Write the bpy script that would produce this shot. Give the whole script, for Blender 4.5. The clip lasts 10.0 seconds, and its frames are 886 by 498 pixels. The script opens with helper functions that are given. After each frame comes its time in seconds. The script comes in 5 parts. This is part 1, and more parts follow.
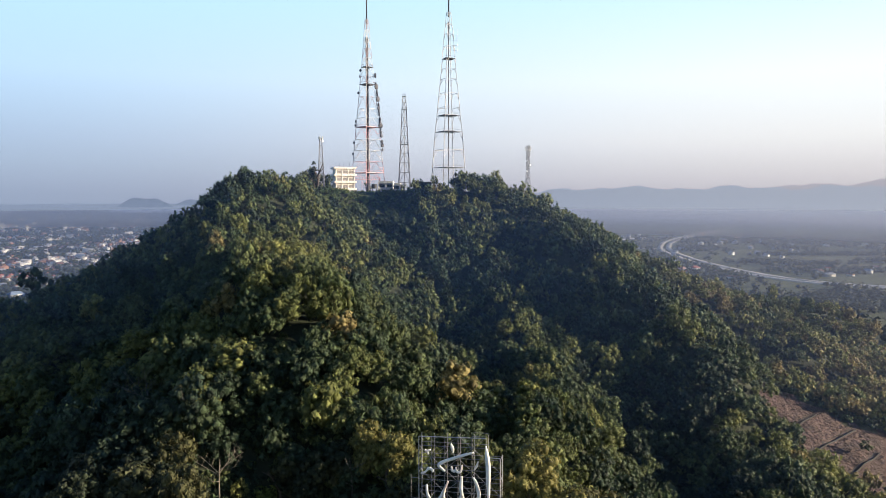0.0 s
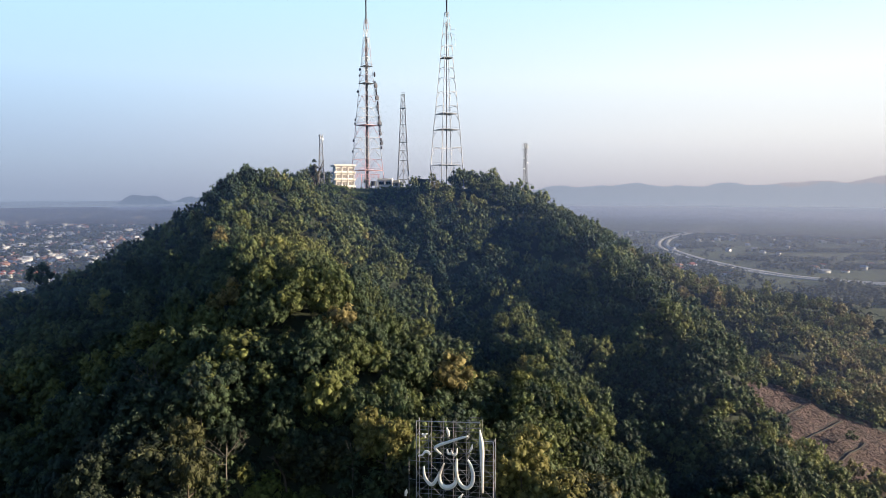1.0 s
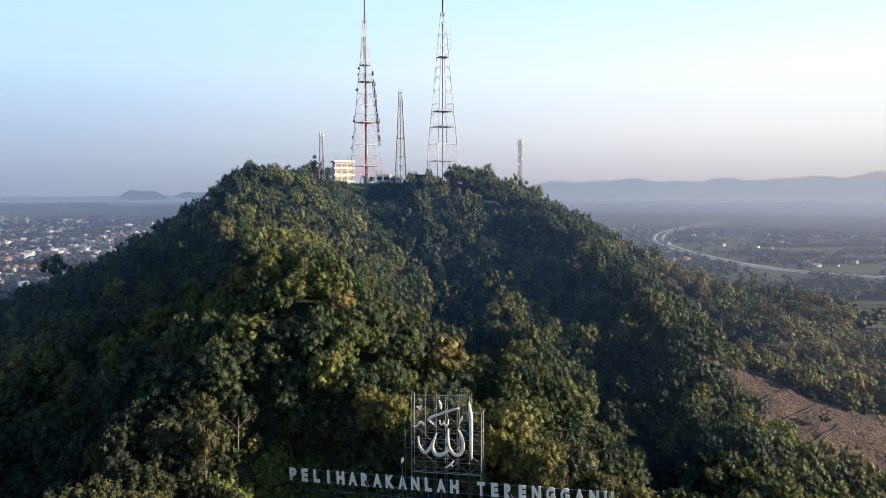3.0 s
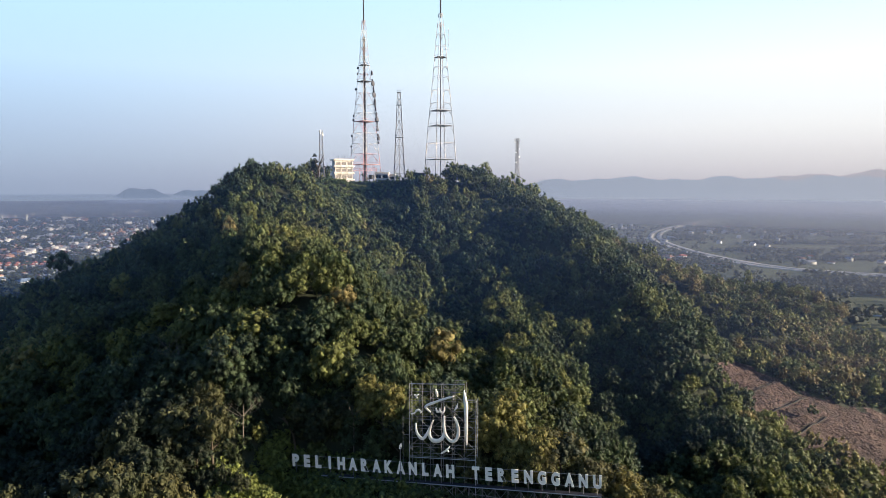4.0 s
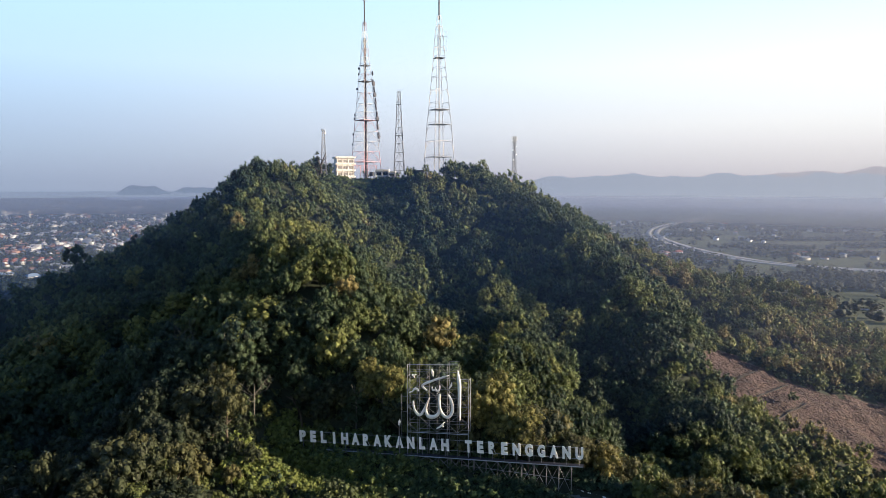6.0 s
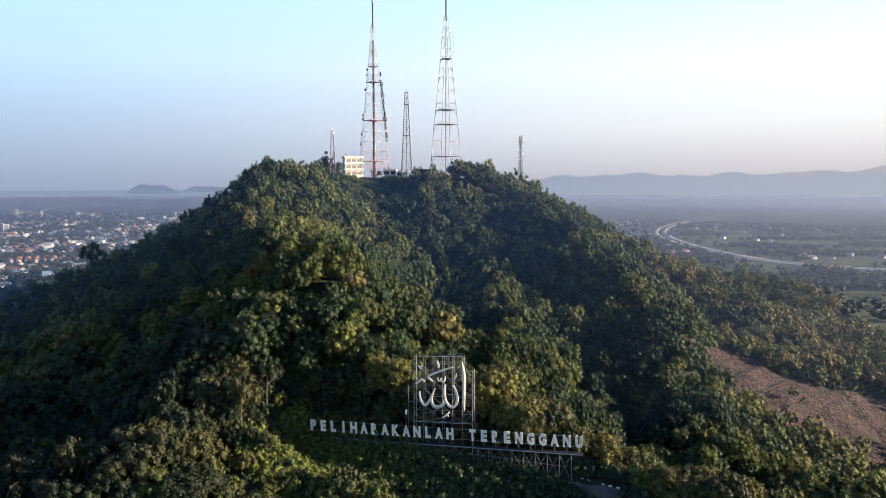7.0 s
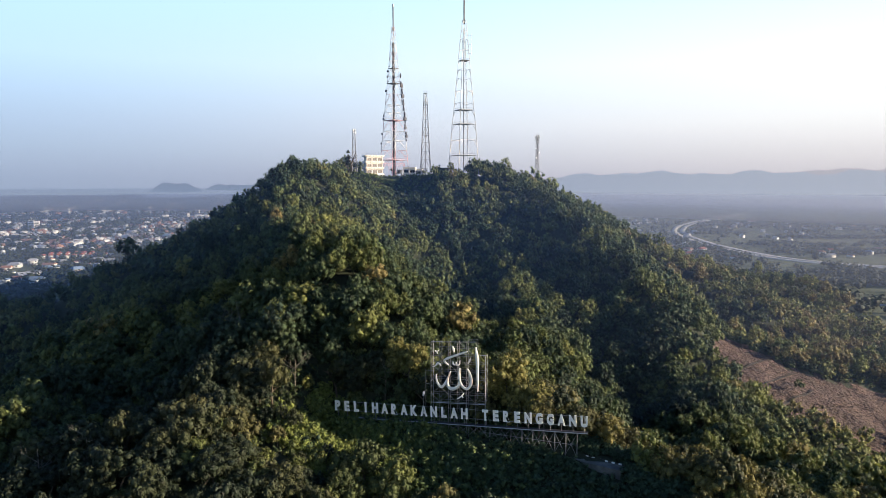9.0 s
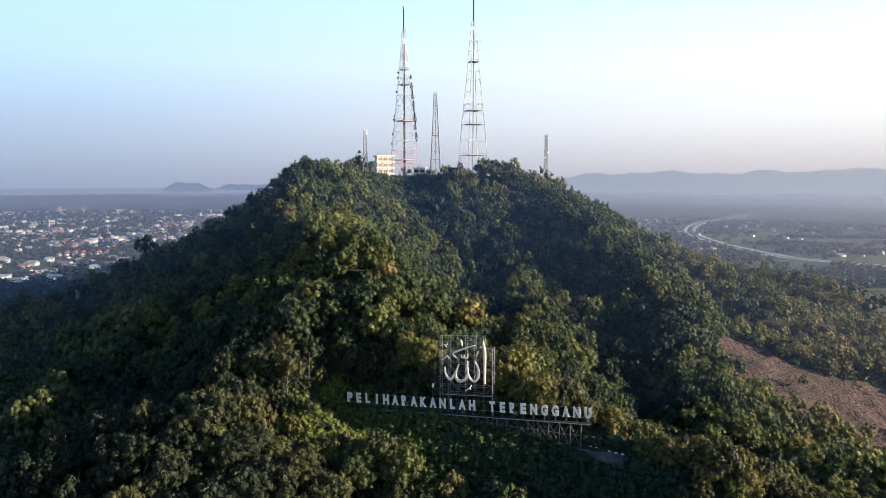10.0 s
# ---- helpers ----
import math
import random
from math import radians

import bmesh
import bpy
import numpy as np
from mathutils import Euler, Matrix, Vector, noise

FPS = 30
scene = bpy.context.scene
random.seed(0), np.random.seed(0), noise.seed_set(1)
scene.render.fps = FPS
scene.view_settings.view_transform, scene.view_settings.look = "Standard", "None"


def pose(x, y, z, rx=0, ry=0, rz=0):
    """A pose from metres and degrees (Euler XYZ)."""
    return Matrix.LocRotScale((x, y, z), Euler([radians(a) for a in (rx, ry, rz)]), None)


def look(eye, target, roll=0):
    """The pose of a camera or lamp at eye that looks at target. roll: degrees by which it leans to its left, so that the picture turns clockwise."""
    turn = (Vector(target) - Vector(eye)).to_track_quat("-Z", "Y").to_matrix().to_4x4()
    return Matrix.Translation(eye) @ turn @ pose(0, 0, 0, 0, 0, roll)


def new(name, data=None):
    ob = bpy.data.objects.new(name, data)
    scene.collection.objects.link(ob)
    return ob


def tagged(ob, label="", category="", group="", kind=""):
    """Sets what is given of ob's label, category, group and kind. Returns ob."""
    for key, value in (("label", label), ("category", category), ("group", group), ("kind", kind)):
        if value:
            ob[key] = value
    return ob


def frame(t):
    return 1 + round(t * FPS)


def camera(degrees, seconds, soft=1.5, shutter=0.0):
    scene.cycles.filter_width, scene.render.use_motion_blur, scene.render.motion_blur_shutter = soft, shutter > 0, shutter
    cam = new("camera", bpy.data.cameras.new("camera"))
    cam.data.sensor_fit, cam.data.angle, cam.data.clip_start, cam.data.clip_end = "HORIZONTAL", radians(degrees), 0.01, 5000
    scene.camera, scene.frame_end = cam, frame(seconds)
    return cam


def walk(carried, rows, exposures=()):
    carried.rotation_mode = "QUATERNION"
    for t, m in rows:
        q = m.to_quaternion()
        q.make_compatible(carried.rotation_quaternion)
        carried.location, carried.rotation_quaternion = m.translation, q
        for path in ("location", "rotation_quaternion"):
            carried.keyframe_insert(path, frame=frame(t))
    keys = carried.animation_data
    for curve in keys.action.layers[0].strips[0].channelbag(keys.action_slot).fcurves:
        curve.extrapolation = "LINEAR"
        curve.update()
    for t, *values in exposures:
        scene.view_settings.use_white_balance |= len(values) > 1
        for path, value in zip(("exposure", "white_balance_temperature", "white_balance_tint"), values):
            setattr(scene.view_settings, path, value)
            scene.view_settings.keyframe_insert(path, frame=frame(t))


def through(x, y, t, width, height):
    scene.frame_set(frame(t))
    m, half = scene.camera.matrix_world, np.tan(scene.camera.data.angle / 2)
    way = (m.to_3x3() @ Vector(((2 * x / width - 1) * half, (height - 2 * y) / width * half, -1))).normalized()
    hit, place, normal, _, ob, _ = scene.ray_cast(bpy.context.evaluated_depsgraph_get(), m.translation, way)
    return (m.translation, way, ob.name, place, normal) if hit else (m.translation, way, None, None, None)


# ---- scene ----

# ======================================================================
# camera: a drone that backs away from the hill in one straight, slow line
# ======================================================================
cam = camera(66.6, 10.0, 0.85)
EYE = 89.0                      # height of the first eye above the plain
TURNS = [                       # seconds, yaw, pitch
    (0.0, 0.0, -4.5), (0.5, -0.03, -4.61), (1.0, -0.07, -4.74), (1.5, -0.11, -4.85), (2.0, -0.14, -4.96),
    (2.5, -0.18, -5.05), (4.0, -0.31, -5.3), (4.5, -0.35, -5.37), (5.0, -0.37, -5.43), (5.5, -0.39, -5.5),
    (7.0, 0.38, -5.62), (7.5, 0.76, -5.67), (8.0, 1.18, -5.7), (8.5, 1.59, -5.74), (9.0, 2.02, -5.76),
    (9.5, 2.44, -5.78), (10.0, 2.87, -5.79)]
walk(cam, [(t, pose(0.524 * t, -5.977 * t, EYE - 0.0646 * t, 90 + pitch, 0, yaw)) for t, yaw, pitch in TURNS],
     exposures=[(0.0, 1.50), (5.0, 1.55), (10.0, 1.62)])

# ======================================================================
# daylight: low sun on the right, hazy sky
# ======================================================================
SUN_AZ, SUN_EL = radians(94.0), radians(10.5)      # azimuth clockwise from +y
SUN_DIR = Vector((math.sin(SUN_AZ) * math.cos(SUN_EL), math.cos(SUN_AZ) * math.cos(SUN_EL), math.sin(SUN_EL)))


def make_world():
    world = bpy.data.worlds.new("hazy_sky")
    world.use_nodes = True
    nt = world.node_tree
    nt.nodes.clear()
    n, l = nt.nodes.new, nt.links.new
    out, back = n("ShaderNodeOutputWorld"), n("ShaderNodeBackground")
    sky = n("ShaderNodeTexSky")
    sky.sky_type, sky.sun_disc = "NISHITA", False
    sky.sun_elevation, sky.sun_rotation = SUN_EL, SUN_AZ
    sky.air_density, sky.dust_density, sky.ozone_density, sky.altitude = 1.0, 2.0, 2.0, 100
    # a band of haze that lies over the whole horizon, warmer towards the sun
    geo, sep = n("ShaderNodeTexCoord"), n("ShaderNodeSeparateXYZ")
    l(geo.outputs["Generated"], sep.inputs[0])
    warm = n("ShaderNodeMapRange")
    dot = n("ShaderNodeVectorMath")
    dot.operation = "DOT_PRODUCT"
    dot.inputs[1].default_value = (math.sin(SUN_AZ), math.cos(SUN_AZ), 0)
    l(geo.outputs["Generated"], dot.inputs[0])
    warm.inputs["From Min"].default_value, warm.inputs["From Max"].default_value = -0.85, 0.50
    warm.interpolation_type = "SMOOTHSTEP"
    l(dot.outputs["Value"], warm.inputs["Value"])
    ramps = []
    for stops in (SKY_COOL, SKY_WARM):               # colours by height over the horizon, away from and towards the sun
        ramp = n("ShaderNodeValToRGB")
        els = ramp.color_ramp.elements
        while len(els) < len(stops):
            els.new(0.5)
        for e, (p, c) in zip(els, stops):
            e.position, e.color = p, (*c, 1)
        l(sep.outputs["Z"], ramp.inputs["Fac"])
        ramps.append(ramp)
    haze = n("ShaderNodeMix")
    haze.data_type = "RGBA"
    l(warm.outputs[0], haze.inputs["Factor"])
    l(ramps[0].outputs["Color"], haze.inputs["A"])
    l(ramps[1].outputs["Color"], haze.inputs["B"])
    bright = n("ShaderNodeVectorMath")
    bright.operation = "SCALE"
    bright.inputs["Scale"].default_value = 4.05
    l(haze.outputs["Result"], bright.inputs[0])
    mix = n("ShaderNodeMix")
    mix.data_type = "RGBA"
    mix.inputs["Factor"].default_value = 0.92
    l(sky.outputs[0], mix.inputs["A"])
    l(bright.outputs[0], mix.inputs["B"])
    l(mix.outputs["Result"], back.inputs["Color"])
    back.inputs["Strength"].default_value = 0.1
    l(back.outputs[0], out.inputs[0])
    scene.world = world


SKY_COOL = [(0.0, (0.289, 0.36, 0.50)), (0.08, (0.357, 0.485, 0.69)), (0.16, (0.463, 0.68, 0.93)), (0.28, (0.473, 0.77, 0.97)), (0.45, (0.100, 0.245, 0.58)), (1.0, (0.036, 0.095, 0.28))]
SKY_WARM = [(0.0, (0.521, 0.49, 0.54)), (0.08, (0.830, 0.82, 0.83)), (0.16, (0.907, 0.96, 0.98)), (0.28, (0.637, 0.90, 1.0)), (0.45, (0.118, 0.265, 0.58)), (1.0, (0.036, 0.095, 0.28))]
make_world()
sun_data = bpy.data.lights.new("sun", "SUN")
sun_data.energy, sun_data.angle, sun_data.color = 5.0, radians(0.6), (1.0, 0.83, 0.60)
sun = new("sun", sun_data)
sun.matrix_world = look(SUN_DIR * 900, (0, 0, 0))

# ======================================================================
# materials
# ======================================================================


def material(name, base, rough=0.8, metal=0.0, spots=None, scale=1.0, amount=0.5, fine=0.0, bump=0.0, bump_scale=20.0, spread=0.0, spec=0.3):
    """A Principled material: base colour, a second colour in noise patches, fine grain, relief, and a spread of brightness between objects."""
    m = bpy.data.materials.new(name)
    m.use_nodes = True
    nt = m.node_tree
    n, l = nt.nodes.new, nt.links.new
    bsdf = nt.nodes["Principled BSDF"]
    bsdf.inputs["Roughness"].default_value = rough
    bsdf.inputs["Metallic"].default_value = metal
    bsdf.inputs["Specular IOR Level"].default_value = spec
    coord = n("ShaderNodeTexCoord")
    a = n("ShaderNodeMix")
    a.data_type = "RGBA"
    a.inputs["A"].default_value = (*base, 1)
    a.inputs["B"].default_value = (*(spots or [c * 0.6 for c in base]), 1)
    noise_1 = n("ShaderNodeTexNoise")
    noise_1.inputs["Scale"].default_value = scale
    noise_1.inputs["Detail"].default_value = 5
    l(coord.outputs["Object"], noise_1.inputs["Vector"])
    ramp = n("ShaderNodeMapRange")
    ramp.inputs["From Min"].default_value, ramp.inputs["From Max"].default_value = 0.4, 0.68
    ramp.inputs["To Max"].default_value = amount
    l(noise_1.outputs["Fac"], ramp.inputs["Value"])
    l(ramp.outputs[0], a.inputs["Factor"])
    colour = a.outputs["Result"]
    if fine or spread:
        hsv = n("ShaderNodeHueSaturation")
        l(colour, hsv.inputs["Color"])
        value = n("ShaderNodeMath")
        value.operation = "ADD"
        value.inputs[0].default_value = 1.0
        value.inputs[1].default_value = 0.0
        if fine:
            noise_2 = n("ShaderNodeTexNoise")
            noise_2.inputs["Scale"].default_value = scale * 9
            noise_2.inputs["Detail"].default_value = 3
            l(coord.outputs["Object"], noise_2.inputs["Vector"])
            f = n("ShaderNodeMapRange")
            f.inputs["From Min"].default_value, f.inputs["From Max"].default_value = 0.25, 0.75
            f.inputs["To Min"].default_value, f.inputs["To Max"].default_value = 1 - fine, 1 + fine
            l(noise_2.outputs["Fac"], f.inputs["Value"])
            l(f.outputs[0], value.inputs[0])
        if spread:
            info = n("ShaderNodeObjectInfo")
            f = n("ShaderNodeMapRange")
            f.inputs["To Min"].default_value, f.inputs["To Max"].default_value = -spread, spread
            l(info.outputs["Random"], f.inputs["Value"])
            l(f.outputs[0], value.inputs[1])
        l(value.outputs[0], hsv.inputs["Value"])
        colour = hsv.outputs[0]
    l(colour, bsdf.inputs["Base Color"])
    if bump:
        noise_3 = n("ShaderNodeTexNoise")
        noise_3.inputs["Scale"].default_value = bump_scale
        noise_3.inputs["Detail"].default_value = 4
        l(coord.outputs["Object"], noise_3.inputs["Vector"])
        b = n("ShaderNodeBump")
        b.inputs["Strength"].default_value = bump
        b.inputs["Distance"].default_value = 1.0 / bump_scale
        l(noise_3.outputs["Fac"], b.inputs["Height"])
        l(b.outputs[0], bsdf.inputs["Normal"])
    return m


def foliage(name, stops, tint, per_leaf=0.5, through=0.22, relief=2.2):
    """Leaves: colour from a ramp by tree (attribute or object), scattered leaf by leaf, a part of the light passing through."""
    m = bpy.data.materials.new(name)
    m.use_nodes = True
    nt = m.node_tree
    n, l = nt.nodes.new, nt.links.new
    bsdf, out = nt.nodes["Principled BSDF"], nt.nodes["Material Output"]
    if tint == "attribute":
        src = n("ShaderNodeAttribute")
        src.attribute_name = "tint"
        fac = src.outputs["Fac"]
    else:
        src = n("ShaderNodeObjectInfo")
        fac = src.outputs["Random"]
    ramp = n("ShaderNodeValToRGB")
    els = ramp.color_ramp.elements
    while len(els) < len(stops):
        els.new(0.5)
    for e, (p, c) in zip(els, stops):
        e.position, e.color = p, (*c, 1)
    l(fac, ramp.inputs["Fac"])
    geo = n("ShaderNodeNewGeometry")
    leaf = n("ShaderNodeMapRange")
    leaf.inputs["To Min"].default_value, leaf.inputs["To Max"].default_value = 1 - per_leaf, 1 + per_leaf
    l(geo.outputs["Random Per Island"], leaf.inputs["Value"])
    hsv = n("ShaderNodeHueSaturation")
    l(leaf.outputs[0], hsv.inputs["Value"])
    l(ramp.outputs["Color"], hsv.inputs["Color"])
    l(hsv.outputs[0], bsdf.inputs["Base Color"])
    coord = n("ShaderNodeTexCoord")
    grain = n("ShaderNodeTexNoise")
    grain.inputs["Scale"].default_value = relief
    grain.inputs["Detail"].default_value = 3
    grain.inputs["Roughness"].default_value = 0.7
    l(coord.outputs["Object"], grain.inputs["Vector"])
    bump = n("ShaderNodeBump")
    bump.inputs["Strength"].default_value = 1.0
    bump.inputs["Distance"].default_value = 1.4 / relief
    l(grain.outputs["Fac"], bump.inputs["Height"])
    l(bump.outputs[0], bsdf.inputs["Normal"])
    bsdf.inputs["Roughness"].default_value = 0.62
    bsdf.inputs["Specular IOR Level"].default_value = 0.22
    trans = n("ShaderNodeBsdfTranslucent")
    bright = n("ShaderNodeHueSaturation")
    bright.inputs["Value"].default_value = 1.3
    bright.inputs["Saturation"].default_value = 1.1
    l(hsv.outputs[0], bright.inputs["Color"])
    l(bright.outputs[0], trans.inputs["Color"])
    mix = n("ShaderNodeMixShader")
    mix.inputs[0].default_value = through
    l(bsdf.outputs[0], mix.inputs[1])
    l(trans.outputs[0], mix.inputs[2])
    l(mix.outputs[0], out.inputs["Surface"])
    return m


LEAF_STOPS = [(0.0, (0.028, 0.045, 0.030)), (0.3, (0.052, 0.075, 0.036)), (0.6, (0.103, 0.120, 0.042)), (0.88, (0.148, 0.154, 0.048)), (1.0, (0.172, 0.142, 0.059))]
# darker than LEAF_STOPS, with the near spur's shade put into the colour
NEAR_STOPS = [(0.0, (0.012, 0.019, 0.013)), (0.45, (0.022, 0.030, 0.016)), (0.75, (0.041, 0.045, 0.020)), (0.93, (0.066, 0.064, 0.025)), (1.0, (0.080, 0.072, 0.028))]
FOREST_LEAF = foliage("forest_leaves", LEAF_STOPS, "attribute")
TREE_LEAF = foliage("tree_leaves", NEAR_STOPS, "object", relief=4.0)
OLIVE_LEAF = foliage("olive_brown_leaves", [(0.0, (0.032, 0.040, 0.020)), (0.5, (0.068, 0.066, 0.028)), (1.0, (0.118, 0.104, 0.034))], "object", relief=4.0)
LIME_LEAF = foliage("yellow_green_leaves", [(0.0, (0.036, 0.048, 0.021)), (0.5, (0.068, 0.082, 0.027)), (1.0, (0.104, 0.114, 0.033))], "object", relief=4.0)
GOLD_LEAF = foliage("golden_leaves", [(0.0, (0.112, 0.108, 0.034)), (1.0, (0.148, 0.134, 0.042))], "object", relief=7.0)
SHRUB_LEAF = foliage("shrub_leaves", [(0.0, (0.040, 0.068, 0.040)), (0.5, (0.078, 0.112, 0.046)), (1.0, (0.140, 0.165, 0.044))], "attribute")
DRY_LEAF = foliage("dry_scrub_leaves", [(0.0, (0.026, 0.018, 0.016)), (0.5, (0.066, 0.044, 0.036)), (0.8, (0.125, 0.094, 0.066)), (1.0, (0.046, 0.042, 0.024))], "attribute", 0.4, 0.15)
FAR_LEAF = foliage("far_woods_leaves", [(0.0, (0.015, 0.023, 0.014)), (1.0, (0.034, 0.042, 0.020))], "attribute", 0.25, 0.1)
BARK = material("bark", (0.075, 0.060, 0.046), 0.9, scale=2.0, fine=0.3)
DEAD_WOOD = material("dead_wood", (0.13, 0.115, 0.10), 0.85, scale=2.0, fine=0.2)
PALE_STEEL = material("pale_weathered_steel", (0.30, 0.31, 0.34), 0.6, 0.0, scale=0.6, fine=0.15)
GREY_STEEL = material("dull_grey_steel", (0.20, 0.205, 0.23), 0.6, 0.0, scale=0.6, fine=0.15)
STEEL = material("galvanised_steel", (0.32, 0.33, 0.35), 0.5, 0.4, scale=0.6, fine=0.15)
SCAFFOLD = material("weathered_steel_tube", (0.21, 0.21, 0.225), 0.6, 0.3, spots=(0.14, 0.125, 0.12), scale=0.8, fine=0.2)
RED_STEEL = material("faded_red_paint_on_steel", (0.44, 0.24, 0.27), 0.6, 0.0, spots=(0.6, 0.42, 0.42), scale=0.5, fine=0.15)
WHITE_STEEL = material("white_paint_on_steel", (0.46, 0.45, 0.47), 0.55, 0.0, spots=(0.6, 0.55, 0.52), scale=0.5, fine=0.1)
DARK_STEEL = material("dark_steel", (0.05, 0.05, 0.06), 0.6, 0.3, scale=0.8, fine=0.2)
LETTER = material("white_letter_panel", (0.86, 0.80, 0.71), 0.55, 0.0, spots=(0.70, 0.64, 0.56), scale=0.7, amount=0.6, fine=0.05)
DISH = material("pale_dish_paint", (0.66, 0.66, 0.66), 0.5, scale=0.8)
CREAM = material("cream_painted_wall", (0.80, 0.77, 0.75), 0.85, spots=(0.66, 0.60, 0.54), scale=0.35, amount=0.5, fine=0.06)
WHITE_WALL = material("white_plaster", (0.52, 0.51, 0.49), 0.85, spots=(0.42, 0.41, 0.39), scale=0.4, fine=0.06, spread=0.18)
CONCRETE = material("weathered_concrete", (0.06, 0.06, 0.06), 0.9, spots=(0.2, 0.2, 0.18), scale=0.3, fine=0.15, bump=0.3)
DARK_GLASS = material("dark_window_glass", (0.03, 0.035, 0.04), 0.15, spec=0.5)
PALE_GLASS = material("pale_window_glass", (0.30, 0.285, 0.28), 0.2, spec=0.5)
ASPHALT = material("asphalt", (0.12, 0.12, 0.125), 0.85, spots=(0.17, 0.17, 0.17), scale=0.02, fine=0.2)
PALE_ROAD = material("pale_road_surface", (0.46, 0.44, 0.41), 0.9, spots=(0.30, 0.28, 0.26), scale=0.02, fine=0.2)
BLACK_PAINT = material("black_kerb_paint", (0.03, 0.03, 0.03), 0.7)
WHITE_PAINT = material("white_kerb_paint", (0.62, 0.62, 0.60), 0.7, scale=2)
# whiter than WHITE_WALL: the sun's glint on far walls put into the colour
FAR_WALL = material("sunlit_white_walls", (0.62, 0.60, 0.58), 0.8, scale=0.05, fine=0.1)
RED_ROOF = material("red_roof_tiles", (0.27, 0.095, 0.075), 0.8, spots=(0.3, 0.09, 0.06), scale=0.2, fine=0.15, spread=0.15)
RUST_ROOF = material("brown_roof_sheet", (0.28, 0.155, 0.115), 0.75, scale=0.2, fine=0.15, spread=0.2)
ZINC_ROOF = material("zinc_roof_sheet", (0.34, 0.35, 0.37), 0.45, 0.2, scale=0.2, fine=0.1, spread=0.25)
BLUE_ROOF = material("blue_grey_roof_sheet", (0.16, 0.22, 0.32), 0.6, scale=0.2, fine=0.1, spread=0.2)
WATER = material("river_water", (0.20, 0.22, 0.22), 0.12, spec=0.5)

# ======================================================================
# mesh helpers
# ======================================================================


def mesh_np(name, verts, faces, mats=(), face_mat=None, tint=None, smooth=False):
    """A mesh from an array of places and a list of index arrays (one row a face)."""
    me = bpy.data.meshes.new(name)
    verts = np.asarray(verts, np.float32)
    me.vertices.add(len(verts))
    me.vertices.foreach_set("co", verts.ravel())
    sizes = np.concatenate([np.full(len(f), f.shape[1], np.int32) for f in faces])
    loops = np.concatenate([f.ravel() for f in faces]).astype(np.int32)
    starts = np.concatenate([[0], np.cumsum(sizes)[:-1]]).astype(np.int32)
    me.loops.add(len(loops))
    me.loops.foreach_set("vertex_index", loops)
    me.polygons.add(len(sizes))
    me.polygons.foreach_set("loop_start", starts)
    for mt in mats:
        me.materials.append(mt)
    if face_mat is not None:
        me.polygons.foreach_set("material_index", np.asarray(face_mat, np.int32))
    if smooth is not False:
        me.polygons.foreach_set("use_smooth", np.ones(len(sizes), bool) & smooth)
    if tint is not None:
        me.attributes.new("tint", "FLOAT", "POINT").data.foreach_set("value", np.asarray(tint, np.float32))
    me.update(calc_edges=True)
    return me


def part(name, bm, mat, parent=None, label=""):
    me = bpy.data.meshes.new(name)
    bm.to_mesh(me)
    bm.free()
    me.materials.append(mat)
    ob = new(name, me)
    if parent:
        ob.parent = parent
    return tagged(ob, label)


def box_bm(x0, x1, y0, y1, z0, z1, bevel=0.0, bm=None):
    own = bm is None
    bm = bm or bmesh.new()
    r = bmesh.ops.create_cube(bm, size=1, matrix=Matrix.Translation(((x0 + x1) / 2, (y0 + y1) / 2, (z0 + z1) / 2)) @ Matrix.Diagonal((x1 - x0, y1 - y0, z1 - z0, 1)))
    if bevel and own:
        bmesh.ops.bevel(bm, geom=bm.edges[:], offset=bevel, segments=1, affect="EDGES")
    return bm


def empty(name, x, y, z, rz=0, scale=1.0):
    ob = new(name)
    ob.matrix_basis = pose(x, y, z, 0, 0, rz) @ Matrix.Scale(scale, 4)
    return ob


def prism(sides):
    a = np.arange(sides) * 2 * np.pi / sides
    ring = np.stack([np.cos(a), np.sin(a)], 1)
    v = np.vstack([np.c_[ring, np.zeros(sides)], np.c_[ring, np.ones(sides)]])
    i = np.arange(sides)
    j = (i + 1) % sides
    return v, [np.stack([i, j, j + sides, i + sides], 1), i[::-1][None], (i + sides)[None]]


BARS = {}


def bar(name, p, q, r, mat, parent):
    """A straight tube from p to q; tubes of one material share one mesh."""
    if mat.name not in BARS:
        BARS[mat.name] = mesh_np("tube_" + mat.name, *prism(6), mats=[mat])
    p, q = Vector(p), Vector(q)
    ob = new(name, BARS[mat.name])
    ob.parent = parent
    ob.matrix_basis = Matrix.Translation(p) @ (q - p).to_track_quat("Z", "Y").to_matrix().to_4x4() @ Matrix.Diagonal((r, r, (q - p).length, 1))
    return ob


